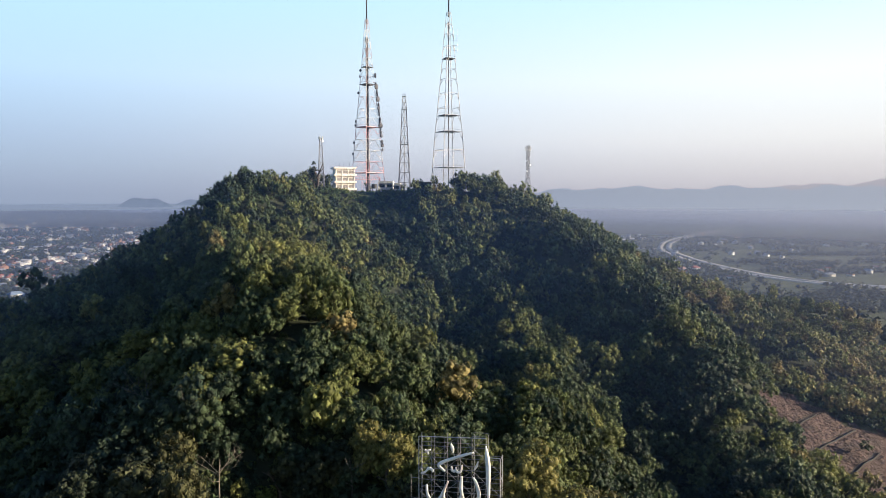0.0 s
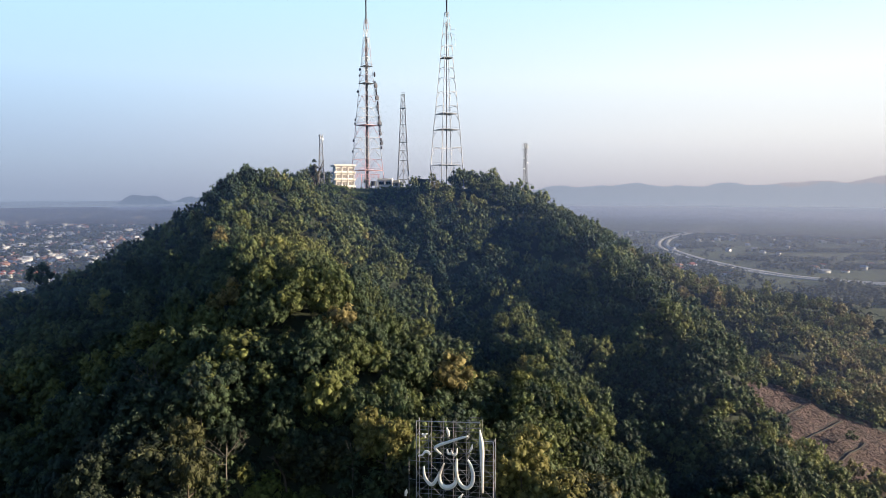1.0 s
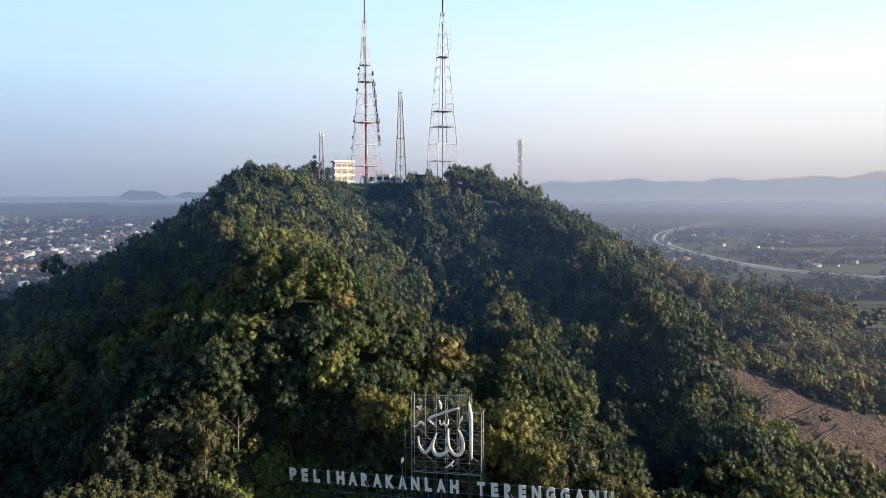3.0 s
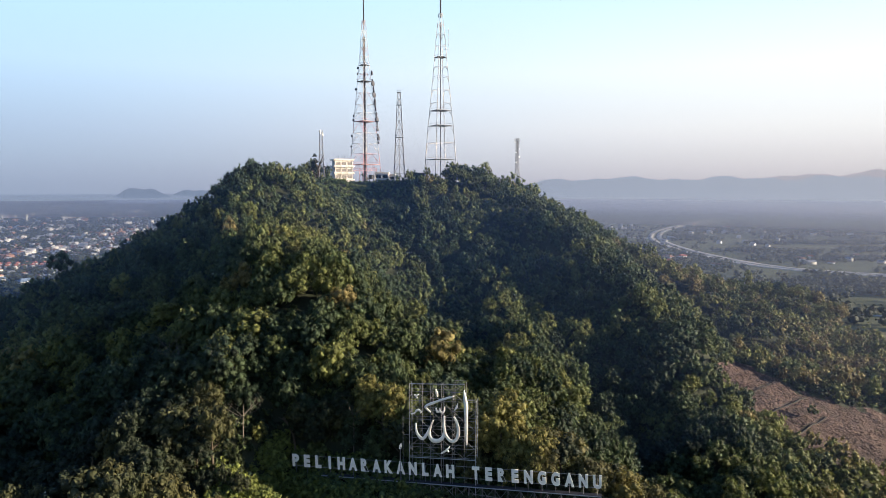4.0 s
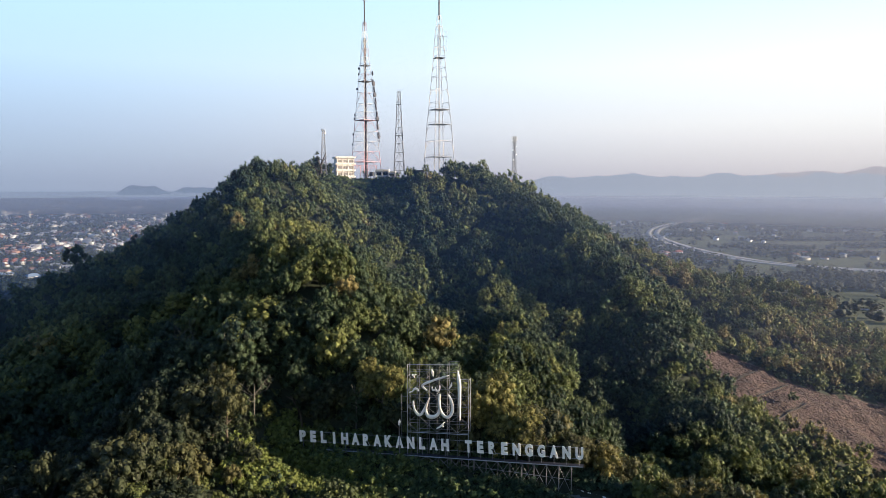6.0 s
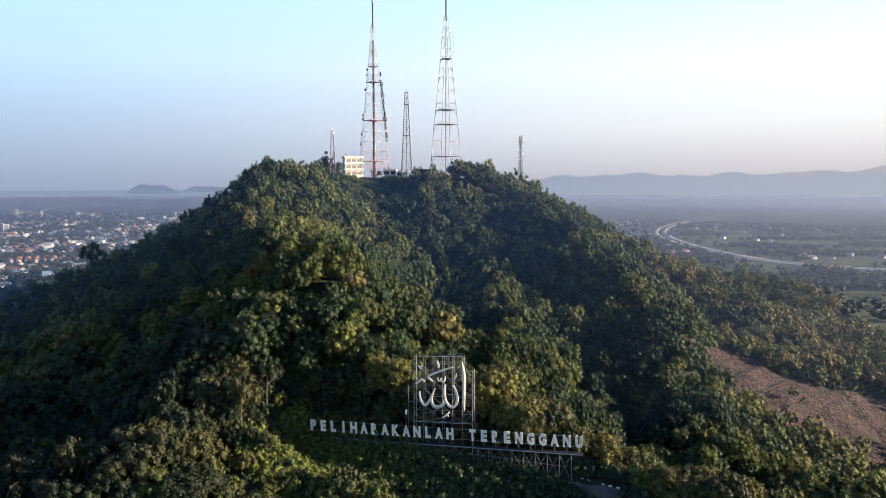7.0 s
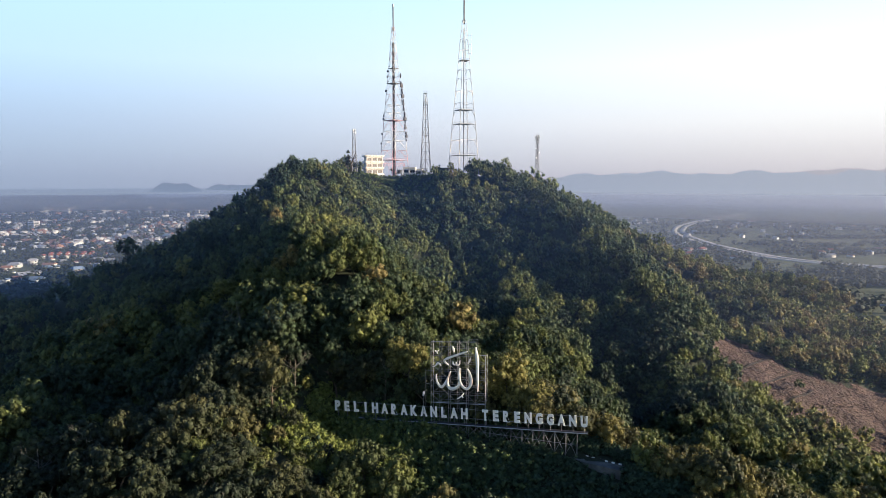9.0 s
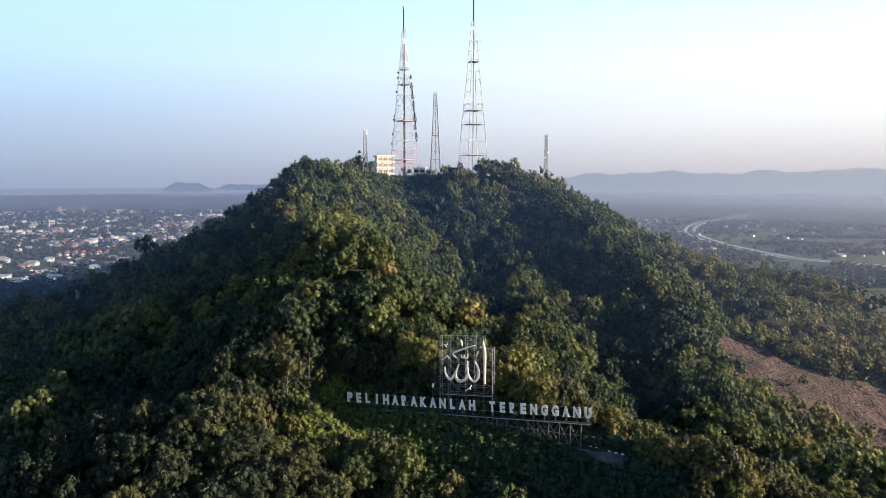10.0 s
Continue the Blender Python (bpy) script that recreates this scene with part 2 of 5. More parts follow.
# ======================================================================
# the lie of the land: ridges that fall away to both sides
# ======================================================================
RIDGES = [                      # slope to the sides, nodes x, y, z
    (0.72, [(-74, 262, 86.5), (-70, 222, 72), (-38, 170, 60), (-45, 132, 43), (-48, 112, 33.5), (-54, 86, 27), (-64, 48, 11), (-80, 0, 0)]),
    (1.10, [(-38, 170, 59), (-27, 145, 48), (-22, 124, 29), (10, 117, 29), (34, 104, 24), (48, 92, 20), (66, 92, 20), (95, 70, 4)]),
    (1.10, [(24, 332, 84), (58, 285, 69), (72, 245, 51), (98, 240, 31), (125, 238, 18), (170, 245, -1)]),
    (1.15, [(72, 245, 51), (79, 222, 41), (81, 214, 37), (86, 205, 25), (83, 190, 15), (81, 165, 10), (79, 145, 6)]),
    (1.55, [(0, 312, 80), (17, 276, 54), (24, 243, 44), (27, 212, 37), (27, 178, 34), (23, 150, 31), (20, 132, 27)]),
    (1.00, [(-54, 86, 27), (-74, 84, 24), (-86, 75, 18), (-102, 58, 5)]),
    (1.20, [(28, 212, 34), (50, 212, 29), (66, 208, 23)]),
    (0.85, [(58, 455, 74), (98, 335, 53), (150, 310, 29), (215, 330, -3)]),
    (0.90, [(58, 455, 76), (85, 447, 62), (140, 440, 37), (180, 432, 22), (225, 421, 17), (239, 417, 14), (262, 408, -6)]),
    (1.00, [(-74, 262, 86), (-95, 240, 62), (-130, 240, 52), (-152, 230, 44), (-190, 222, 31), (-270, 205, 4)]),
    (0.80, [(-74, 262, 83), (-58, 322, 84), (-20, 345, 90), (22, 338, 86), (58, 455, 78), (40, 560, 40), (30, 660, 0)]),
    (0.80, [(-20, 345, 88), (0, 312, 82)]),
    (0.60, [(-58, 322, 90), (-100, 420, 50), (-150, 520, 0)]),
    (0.90, [(-128, 232, 45), (-112, 160, 27), (-108, 112, 23), (-130, 60, 4)]),
]
SIGN_A, SIGN_B = np.array((-29.7, 118.1)), np.array((33.3, 101.1))    # ends of the lettering, in plan
SIGN_ZA, SIGN_ZB = 28.2, 30.7                                        # foot of the letters there


def waves(x, y, scale, seed):
    """A cheap smooth noise, about -1 to 1."""
    r = np.random.RandomState(seed)
    z = np.zeros_like(np.asarray(x, float))
    for k in range(7):
        a, f, ph = r.uniform(0, 2 * np.pi), r.uniform(0.6, 1.7) / scale, r.uniform(0, 6.28)
        z = z + np.sin((x * np.cos(a) + y * np.sin(a)) * f * 6.28 + ph)
    return z / 3.2


def sign_coords(x, y):
    """Along the sign, 0 to 1, and metres in front (minus) or behind (plus) of it."""
    d = SIGN_B - SIGN_A
    long_ = np.hypot(*d)
    u = ((x - SIGN_A[0]) * d[0] + (y - SIGN_A[1]) * d[1]) / long_ ** 2
    v = (-(x - SIGN_A[0]) * d[1] + (y - SIGN_A[1]) * d[0]) / long_
    return u, v


def land(x, y):
    x, y = np.asarray(x, float), np.asarray(y, float)
    hs = []
    for slope, nodes in RIDGES:
        best = np.full(x.shape, -500.0)
        for a, b in zip(nodes[:-1], nodes[1:]):
            dx, dy = b[0] - a[0], b[1] - a[1]
            t = np.clip(((x - a[0]) * dx + (y - a[1]) * dy) / (dx * dx + dy * dy), 0, 1)
            d = np.hypot(x - a[0] - t * dx, y - a[1] - t * dy)
            best = np.maximum(best, a[2] + t * (b[2] - a[2]) - slope * (np.sqrt(d * d + 100) - 10))
        hs.append(best)
    hs = np.array(hs)
    m = hs.max(0)
    z = m + np.log(np.exp(0.16 * (hs - m)).sum(0)) / 0.16
    z = np.where(z > 20, z, np.log1p(np.exp(np.minimum(z, 60) * 0.25)) / 0.25)
    z = z + np.clip(z / 25, 0, 1) * (waves(x, y, 38, 3) * 1.6 + waves(x, y, 15, 4) * 0.6)
    # the bench on which the sign stands, and the bank below it
    u, v = sign_coords(x, y)
    foot = SIGN_ZA + (SIGN_ZB - SIGN_ZA) * np.clip(u, 0, 1) - 2.0 - 5.5 * np.clip(u - 0.35, 0, 0.65) / 0.65
    bank = foot + np.where(v < -1, (v + 1) * 0.75, 0) + np.where(v > 3, (v - 3) * 0.8, 0)
    w = np.clip(1.6 - np.abs(v + 2) / 9, 0, 1) * np.clip(3.4 - np.abs(u - 0.5) * 4.6, 0, 1)
    z = z * (1 - w) + bank * w
    # the level yard on the summit
    s = np.clip(1.5 - np.maximum(np.abs(x + 26) / 40, np.abs(y - 343) / 22), 0, 0.5) * 2
    z = z * (1 - s) + 91.0 * s
    z = np.where(z < 1.6, z * np.clip(z / 1.6, 0, 1), z)
    # the cleared slope: an even fall towards the sun, down into a hollow
    cut = np.maximum(-38.5 - 0.297 * x + 0.386 * y, -13) + 0.5 * waves(x, y, 17, 6)
    w = np.clip((x - 99) / 12, 0, 1) * np.clip((250 - y) / 14, 0, 1) * np.clip((270 - x) / 60, 0, 1) * np.clip((y - 120) / 50, 0, 1)
    w = w * w * (3 - 2 * w)
    return z * (1 - w) + cut * w


def ground_z(x, y):
    return float(land(np.array([x]), np.array([y]))[0])


BARE = [(107, 231), (119, 241), (130, 238), (141, 235), (150, 231), (166, 234), (184, 236), (215, 236), (215, 172), (150, 183), (140, 190), (132, 195), (121, 196), (107, 197), (102, 202), (103, 217)]


def in_bare(x, y):
    """The cleared slope on the right spur, with a ragged edge."""
    x, y = x + 1.8 * waves(x, y, 14, 8), y + 1.8 * waves(x, y, 12, 9)
    inside = np.zeros(np.shape(x), bool)
    for (xa, ya), (xb, yb) in zip(BARE, BARE[1:] + BARE[:1]):
        cross = (ya > y) != (yb > y)
        inside ^= cross & (x < (xb - xa) * (y - ya) / (yb - ya) + xa)
    return inside


def in_front_yard(x, y):
    return (x > -60) & (x < -14) & (y > 296) & (y < 326)


def in_yard(x, y):
    return (np.abs(x + 26) < 33) & (y > 323) & (y < 366) | (np.abs(x + 38) < 7) & (y > 314) & (y < 324)


def make_ground():
    fx, fy = np.arange(-330, 361, 3.2), np.arange(-60, 701, 3.2)
    far = np.array([420, 520, 640, 800, 1000, 1300, 1700, 2300, 3100, 4000, 4700.0])
    xs = np.concatenate([-far[::-1], fx, far])
    ys = np.concatenate([-far[::-1] + 200, fy, far + 330])
    gx, gy = np.meshgrid(xs, ys)
    z = land(gx, gy)
    nx, ny = len(xs), len(ys)
    i = (np.arange(ny - 1)[:, None] * nx + np.arange(nx - 1)[None]).ravel()
    quads = np.stack([i, i + 1, i + 1 + nx, i + nx], 1)
    cx, cy = gx[:-1, :-1].ravel() + 1.6, gy[:-1, :-1].ravel() + 1.6
    cz = z.ravel()[quads].mean(1)
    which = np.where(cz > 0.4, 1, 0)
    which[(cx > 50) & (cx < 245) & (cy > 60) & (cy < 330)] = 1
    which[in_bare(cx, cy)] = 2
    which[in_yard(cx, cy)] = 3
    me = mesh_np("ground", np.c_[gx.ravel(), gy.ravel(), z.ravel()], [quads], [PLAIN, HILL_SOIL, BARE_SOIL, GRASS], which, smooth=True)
    tagged(new("ground", me), "flat hazy plain rising into a steep wooded hill", "ground", kind="structure")


def plain_material():
    m = material("plain_of_fields_and_scrub", (0.030, 0.040, 0.022), 0.95, spots=(0.045, 0.054, 0.030), scale=0.006, amount=1.0, fine=0.3)
    nt = m.node_tree
    n, l = nt.nodes.new, nt.links.new
    bsdf = nt.nodes["Principled BSDF"]
    old = bsdf.inputs["Base Color"].links[0].from_socket
    coord = n("ShaderNodeTexCoord")
    stretch = n("ShaderNodeMapping")
    stretch.inputs["Scale"].default_value = (0.004, 0.0085, 1)
    l(coord.outputs["Object"], stretch.inputs["Vector"])
    cell = n("ShaderNodeTexVoronoi")
    cell.inputs["Scale"].default_value = 1.0
    l(stretch.outputs[0], cell.inputs["Vector"])
    hue = n("ShaderNodeValToRGB")
    hue.color_ramp.elements.new(0.5)
    for e, (p, c) in zip(hue.color_ramp.elements, [(0.0, (0.085, 0.100, 0.046)), (0.5, (0.135, 0.145, 0.066)), (1.0, (0.185, 0.180, 0.095))]):
        e.position, e.color = p, (*c, 1)
    sep = n("ShaderNodeSeparateColor")
    l(cell.outputs["Color"], sep.inputs[0])
    l(sep.outputs[0], hue.inputs["Fac"])
    mix = n("ShaderNodeMix")
    mix.data_type = "RGBA"
    mix.inputs["Factor"].default_value = 0.6
    l(old, mix.inputs["A"])
    l(hue.outputs[0], mix.inputs["B"])
    l(mix.outputs["Result"], bsdf.inputs["Base Color"])
    return m


PLAIN = plain_material()
# shade between the crowns is put into the floor's near-black colour
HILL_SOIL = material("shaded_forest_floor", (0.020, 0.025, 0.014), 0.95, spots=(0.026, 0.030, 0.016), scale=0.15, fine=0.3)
BARE_SOIL = material("bare_reddish_soil", (0.078, 0.049, 0.042), 0.95, spots=(0.036, 0.023, 0.020), scale=0.14, amount=1.0, fine=0.6, bump=1.0, bump_scale=0.8)
GRASS = material("mown_grass", (0.050, 0.066, 0.024), 0.95, spots=(0.07, 0.07, 0.032), scale=0.2, fine=0.25)
make_ground()

# ======================================================================
# haze over the plain, and the far horizon
# ======================================================================


def make_haze():
    """A thin flat sheet painted as haze over the plain; it thickens with the distance from the hill and pales sunward.
    """
    m = bpy.data.materials.new("thin_haze")
    m.use_nodes = True
    nt = m.node_tree
    nt.nodes.clear()
    n, l = nt.nodes.new, nt.links.new
    out, mix = n("ShaderNodeOutputMaterial"), n("ShaderNodeMixShader")
    clear, white = n("ShaderNodeBsdfTransparent"), n("ShaderNodeBsdfDiffuse")
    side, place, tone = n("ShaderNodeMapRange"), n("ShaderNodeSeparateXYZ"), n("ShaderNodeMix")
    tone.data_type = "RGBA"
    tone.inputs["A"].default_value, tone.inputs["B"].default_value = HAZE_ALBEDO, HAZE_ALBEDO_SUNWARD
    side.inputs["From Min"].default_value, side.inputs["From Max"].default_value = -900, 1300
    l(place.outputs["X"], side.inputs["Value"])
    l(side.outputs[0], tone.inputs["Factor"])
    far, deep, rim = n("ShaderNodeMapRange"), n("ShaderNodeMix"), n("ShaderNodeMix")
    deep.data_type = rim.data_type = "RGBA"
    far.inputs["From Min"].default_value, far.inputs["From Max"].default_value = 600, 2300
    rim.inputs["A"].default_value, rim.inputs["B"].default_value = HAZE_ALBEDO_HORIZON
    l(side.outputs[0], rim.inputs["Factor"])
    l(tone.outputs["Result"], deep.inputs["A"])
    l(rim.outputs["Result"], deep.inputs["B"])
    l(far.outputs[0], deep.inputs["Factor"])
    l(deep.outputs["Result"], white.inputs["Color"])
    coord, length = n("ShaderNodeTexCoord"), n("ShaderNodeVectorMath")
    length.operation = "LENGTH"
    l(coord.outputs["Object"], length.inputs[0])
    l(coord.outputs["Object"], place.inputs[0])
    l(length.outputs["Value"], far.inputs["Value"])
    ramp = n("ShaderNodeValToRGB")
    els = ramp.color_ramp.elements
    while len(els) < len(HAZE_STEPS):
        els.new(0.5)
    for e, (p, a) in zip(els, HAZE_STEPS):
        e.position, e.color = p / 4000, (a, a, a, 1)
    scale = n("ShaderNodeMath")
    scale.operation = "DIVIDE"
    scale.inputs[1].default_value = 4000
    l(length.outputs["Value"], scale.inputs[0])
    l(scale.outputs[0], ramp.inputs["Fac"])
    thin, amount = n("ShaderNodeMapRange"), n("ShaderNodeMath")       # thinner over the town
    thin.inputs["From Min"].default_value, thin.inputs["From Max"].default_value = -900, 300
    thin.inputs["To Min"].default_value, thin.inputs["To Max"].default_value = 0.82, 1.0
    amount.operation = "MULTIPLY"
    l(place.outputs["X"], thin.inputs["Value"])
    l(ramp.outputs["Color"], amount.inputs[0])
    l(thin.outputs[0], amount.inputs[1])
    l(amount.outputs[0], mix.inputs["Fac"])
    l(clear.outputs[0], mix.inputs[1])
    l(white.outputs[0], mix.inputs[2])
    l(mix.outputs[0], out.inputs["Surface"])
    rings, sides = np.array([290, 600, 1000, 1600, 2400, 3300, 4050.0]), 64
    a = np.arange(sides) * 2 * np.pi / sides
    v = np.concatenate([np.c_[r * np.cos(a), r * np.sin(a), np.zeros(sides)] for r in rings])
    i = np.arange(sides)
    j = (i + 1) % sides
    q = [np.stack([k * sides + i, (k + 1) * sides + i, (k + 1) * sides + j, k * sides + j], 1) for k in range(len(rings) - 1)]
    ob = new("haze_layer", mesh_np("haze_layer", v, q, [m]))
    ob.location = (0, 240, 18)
    tagged(ob, "thin pale sheet painted as haze low over the plain", "haze", kind="structure")


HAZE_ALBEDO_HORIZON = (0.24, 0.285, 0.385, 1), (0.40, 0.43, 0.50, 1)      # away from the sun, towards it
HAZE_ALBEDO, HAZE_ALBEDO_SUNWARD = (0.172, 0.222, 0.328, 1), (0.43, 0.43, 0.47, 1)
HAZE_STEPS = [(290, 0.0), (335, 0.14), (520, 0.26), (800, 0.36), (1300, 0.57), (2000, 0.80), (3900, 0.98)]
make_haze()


def make_veils():
    """Thin sheets added as haze between the viewer and the summit to lift the dark slopes, dissolving upwards."""
    m = bpy.data.materials.new("thin_veil_of_haze")
    m.use_nodes = True
    nt = m.node_tree
    nt.nodes.clear()
    n, l = nt.nodes.new, nt.links.new
    out, mix = n("ShaderNodeOutputMaterial"), n("ShaderNodeMixShader")
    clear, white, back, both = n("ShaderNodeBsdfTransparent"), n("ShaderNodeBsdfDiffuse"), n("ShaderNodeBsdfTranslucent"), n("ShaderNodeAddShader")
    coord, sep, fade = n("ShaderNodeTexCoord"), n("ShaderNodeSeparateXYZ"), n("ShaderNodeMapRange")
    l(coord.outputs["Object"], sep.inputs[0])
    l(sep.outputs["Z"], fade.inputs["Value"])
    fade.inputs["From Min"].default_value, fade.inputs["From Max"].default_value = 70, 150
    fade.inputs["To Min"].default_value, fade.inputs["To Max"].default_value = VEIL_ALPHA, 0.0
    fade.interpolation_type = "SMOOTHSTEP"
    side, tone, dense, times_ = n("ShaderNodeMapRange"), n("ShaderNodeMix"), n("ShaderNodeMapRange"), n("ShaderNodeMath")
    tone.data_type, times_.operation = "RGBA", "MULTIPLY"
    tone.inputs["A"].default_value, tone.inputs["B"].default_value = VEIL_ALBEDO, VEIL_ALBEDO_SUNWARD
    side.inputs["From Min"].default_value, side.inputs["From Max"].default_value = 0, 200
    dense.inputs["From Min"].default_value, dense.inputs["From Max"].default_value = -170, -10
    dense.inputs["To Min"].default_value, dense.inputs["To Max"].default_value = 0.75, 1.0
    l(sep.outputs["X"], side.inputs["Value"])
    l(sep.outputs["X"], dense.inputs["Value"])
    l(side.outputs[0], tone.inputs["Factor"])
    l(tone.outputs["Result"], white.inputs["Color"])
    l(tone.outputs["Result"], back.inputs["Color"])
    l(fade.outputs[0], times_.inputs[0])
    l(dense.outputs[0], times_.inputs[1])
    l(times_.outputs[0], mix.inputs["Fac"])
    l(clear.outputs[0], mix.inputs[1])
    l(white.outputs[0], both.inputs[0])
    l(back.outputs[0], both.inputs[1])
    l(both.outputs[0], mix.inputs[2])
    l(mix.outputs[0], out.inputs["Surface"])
    fall = 1 / math.tan(SUN_AZ)                      # the sheets stand edge on to the sun, to cast no shade
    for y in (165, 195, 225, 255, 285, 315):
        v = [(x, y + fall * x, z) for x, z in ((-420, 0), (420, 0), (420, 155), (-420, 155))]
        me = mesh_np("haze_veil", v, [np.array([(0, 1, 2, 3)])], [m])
        tagged(new("haze_veil", me), "thin pale sheet added as haze in the air", "haze", kind="structure")


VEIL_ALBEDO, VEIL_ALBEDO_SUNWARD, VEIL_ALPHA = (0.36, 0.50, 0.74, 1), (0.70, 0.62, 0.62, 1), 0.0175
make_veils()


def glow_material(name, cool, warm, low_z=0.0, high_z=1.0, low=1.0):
    """Far land as a glow with the haze painted in: cool on one side, warm towards the sun, graded towards its foot."""
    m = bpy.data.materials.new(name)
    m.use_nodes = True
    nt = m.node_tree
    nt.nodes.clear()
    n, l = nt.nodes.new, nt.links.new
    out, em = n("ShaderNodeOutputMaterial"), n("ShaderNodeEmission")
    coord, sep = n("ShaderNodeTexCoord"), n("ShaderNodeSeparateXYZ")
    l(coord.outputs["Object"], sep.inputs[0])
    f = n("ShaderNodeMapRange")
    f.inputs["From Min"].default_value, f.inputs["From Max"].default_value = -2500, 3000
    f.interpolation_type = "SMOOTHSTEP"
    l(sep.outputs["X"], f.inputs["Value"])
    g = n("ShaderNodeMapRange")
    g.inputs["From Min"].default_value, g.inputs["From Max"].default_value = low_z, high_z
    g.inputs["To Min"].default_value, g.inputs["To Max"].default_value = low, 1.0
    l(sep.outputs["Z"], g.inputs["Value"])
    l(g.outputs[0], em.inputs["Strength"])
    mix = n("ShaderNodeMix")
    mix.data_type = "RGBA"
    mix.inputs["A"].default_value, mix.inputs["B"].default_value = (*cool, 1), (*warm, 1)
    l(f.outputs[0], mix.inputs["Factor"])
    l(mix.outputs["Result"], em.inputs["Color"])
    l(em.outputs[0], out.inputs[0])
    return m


def make_range(name, label, radius, base, low, high, start, full, seed, mat, foot=1.0, foot_z=-5.0):
    """A ring of far land whose crest rises to the right of the view, between two bearings."""
    a = np.radians(np.arange(0, 360, 0.25))         # clockwise from +y
    x, y = radius * np.sin(a), radius * np.cos(a)
    deg = np.degrees(a)
    right = np.clip((deg - start) / (full - start), 0, 1) * (deg < 180) * np.clip((100 - deg) / 40, 0, 1)
    right = right * right * (3 - 2 * right)
    bumps = 0.84 + 0.08 * np.sin(deg * 0.83 + seed) + 0.05 * np.sin(deg * 1.9 + 2 * seed) + 0.02 * np.sin(deg * 4.3 + seed) + 0.012 * np.sin(deg * 11)
    top = base + low * (0.5 + 0.5 * np.sin(deg * 1.7 + seed)) + 0.8 * np.sin(deg * 9.7) * np.sin(deg * 3.1) + 0.6 * np.sin(deg * 37) * np.sin(deg * 23 + 1) + right * high * bumps
    k = len(a)
    v = np.concatenate([np.c_[x * foot, y * foot, np.full(k, foot_z)], np.c_[x, y, top], np.c_[x * 1.02, y * 1.02, top * 0.6]])
    i = np.arange(k)
    j = (i + 1) % k
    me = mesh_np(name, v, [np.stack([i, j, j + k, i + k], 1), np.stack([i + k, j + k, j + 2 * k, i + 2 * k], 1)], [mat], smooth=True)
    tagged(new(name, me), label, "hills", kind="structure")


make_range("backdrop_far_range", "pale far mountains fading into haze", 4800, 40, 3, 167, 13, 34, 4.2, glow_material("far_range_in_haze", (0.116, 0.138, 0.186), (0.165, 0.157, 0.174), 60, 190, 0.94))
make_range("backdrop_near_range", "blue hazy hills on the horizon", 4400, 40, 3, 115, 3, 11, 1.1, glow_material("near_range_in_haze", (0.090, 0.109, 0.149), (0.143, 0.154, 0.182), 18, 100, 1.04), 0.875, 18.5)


def make_distant_hill(x, y, rx, ry, h, seed):
    u = np.linspace(-1, 1, 41)
    gx, gy = np.meshgrid(u, u)
    d = np.hypot(gx, gy)
    z = h * np.clip(np.cos(np.clip(d, 0, 1) * np.pi / 2), 0, 1) ** 0.8 * (1 + 0.2 * waves(gx * 60, gy * 60, 40, seed)) + 1.2 * waves(gx * 60, gy * 60, 5, seed) * (d < 0.95)
    i = (np.arange(40)[:, None] * 41 + np.arange(40)[None]).ravel()
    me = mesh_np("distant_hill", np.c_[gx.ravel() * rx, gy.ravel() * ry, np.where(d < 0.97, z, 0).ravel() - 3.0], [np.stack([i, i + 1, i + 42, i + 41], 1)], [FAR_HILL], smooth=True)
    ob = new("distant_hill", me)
    ob.location = (x, y, 0)
    tagged(ob, "small wooded hill far out on the plain", "hill", "distant hills", "structure")


# the small hills glow in a flat haze colour, unlit by the sun
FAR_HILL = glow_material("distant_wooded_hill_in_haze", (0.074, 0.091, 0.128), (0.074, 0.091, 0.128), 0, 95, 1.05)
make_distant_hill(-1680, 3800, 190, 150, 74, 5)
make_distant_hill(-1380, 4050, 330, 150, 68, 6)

# ======================================================================
# trees
# ======================================================================
def icosahedron():
    g = (1 + 5 ** 0.5) / 2
    v = np.array([(-1, g, 0), (1, g, 0), (-1, -g, 0), (1, -g, 0), (0, -1, g), (0, 1, g), (0, -1, -g), (0, 1, -g), (g, 0, -1), (g, 0, 1), (-g, 0, -1), (-g, 0, 1)], float)
    f = np.array([(0, 11, 5), (0, 5, 1), (0, 1, 7), (0, 7, 10), (0, 10, 11), (1, 5, 9), (5, 11, 4), (11, 10, 2), (10, 7, 6), (7, 1, 8), (3, 9, 4), (3, 4, 2), (3, 2, 6), (3, 6, 8), (3, 8, 9), (4, 9, 5), (2, 4, 11), (6, 2, 10), (8, 6, 7), (9, 8, 1)])
    return v / np.linalg.norm(v[0]), f


ICO_V, ICO_F = icosahedron()
OCT_V = np.array([(1, 0, 0), (0, 1, 0), (-1, 0, 0), (0, -1, 0), (0, 0, 1), (0, 0, -1)], float) * 1.15
OCT_F = np.array([(0, 1, 4), (1, 2, 4), (2, 3, 4), (3, 0, 4), (1, 0, 5), (2, 1, 5), (3, 2, 5), (0, 3, 5)])


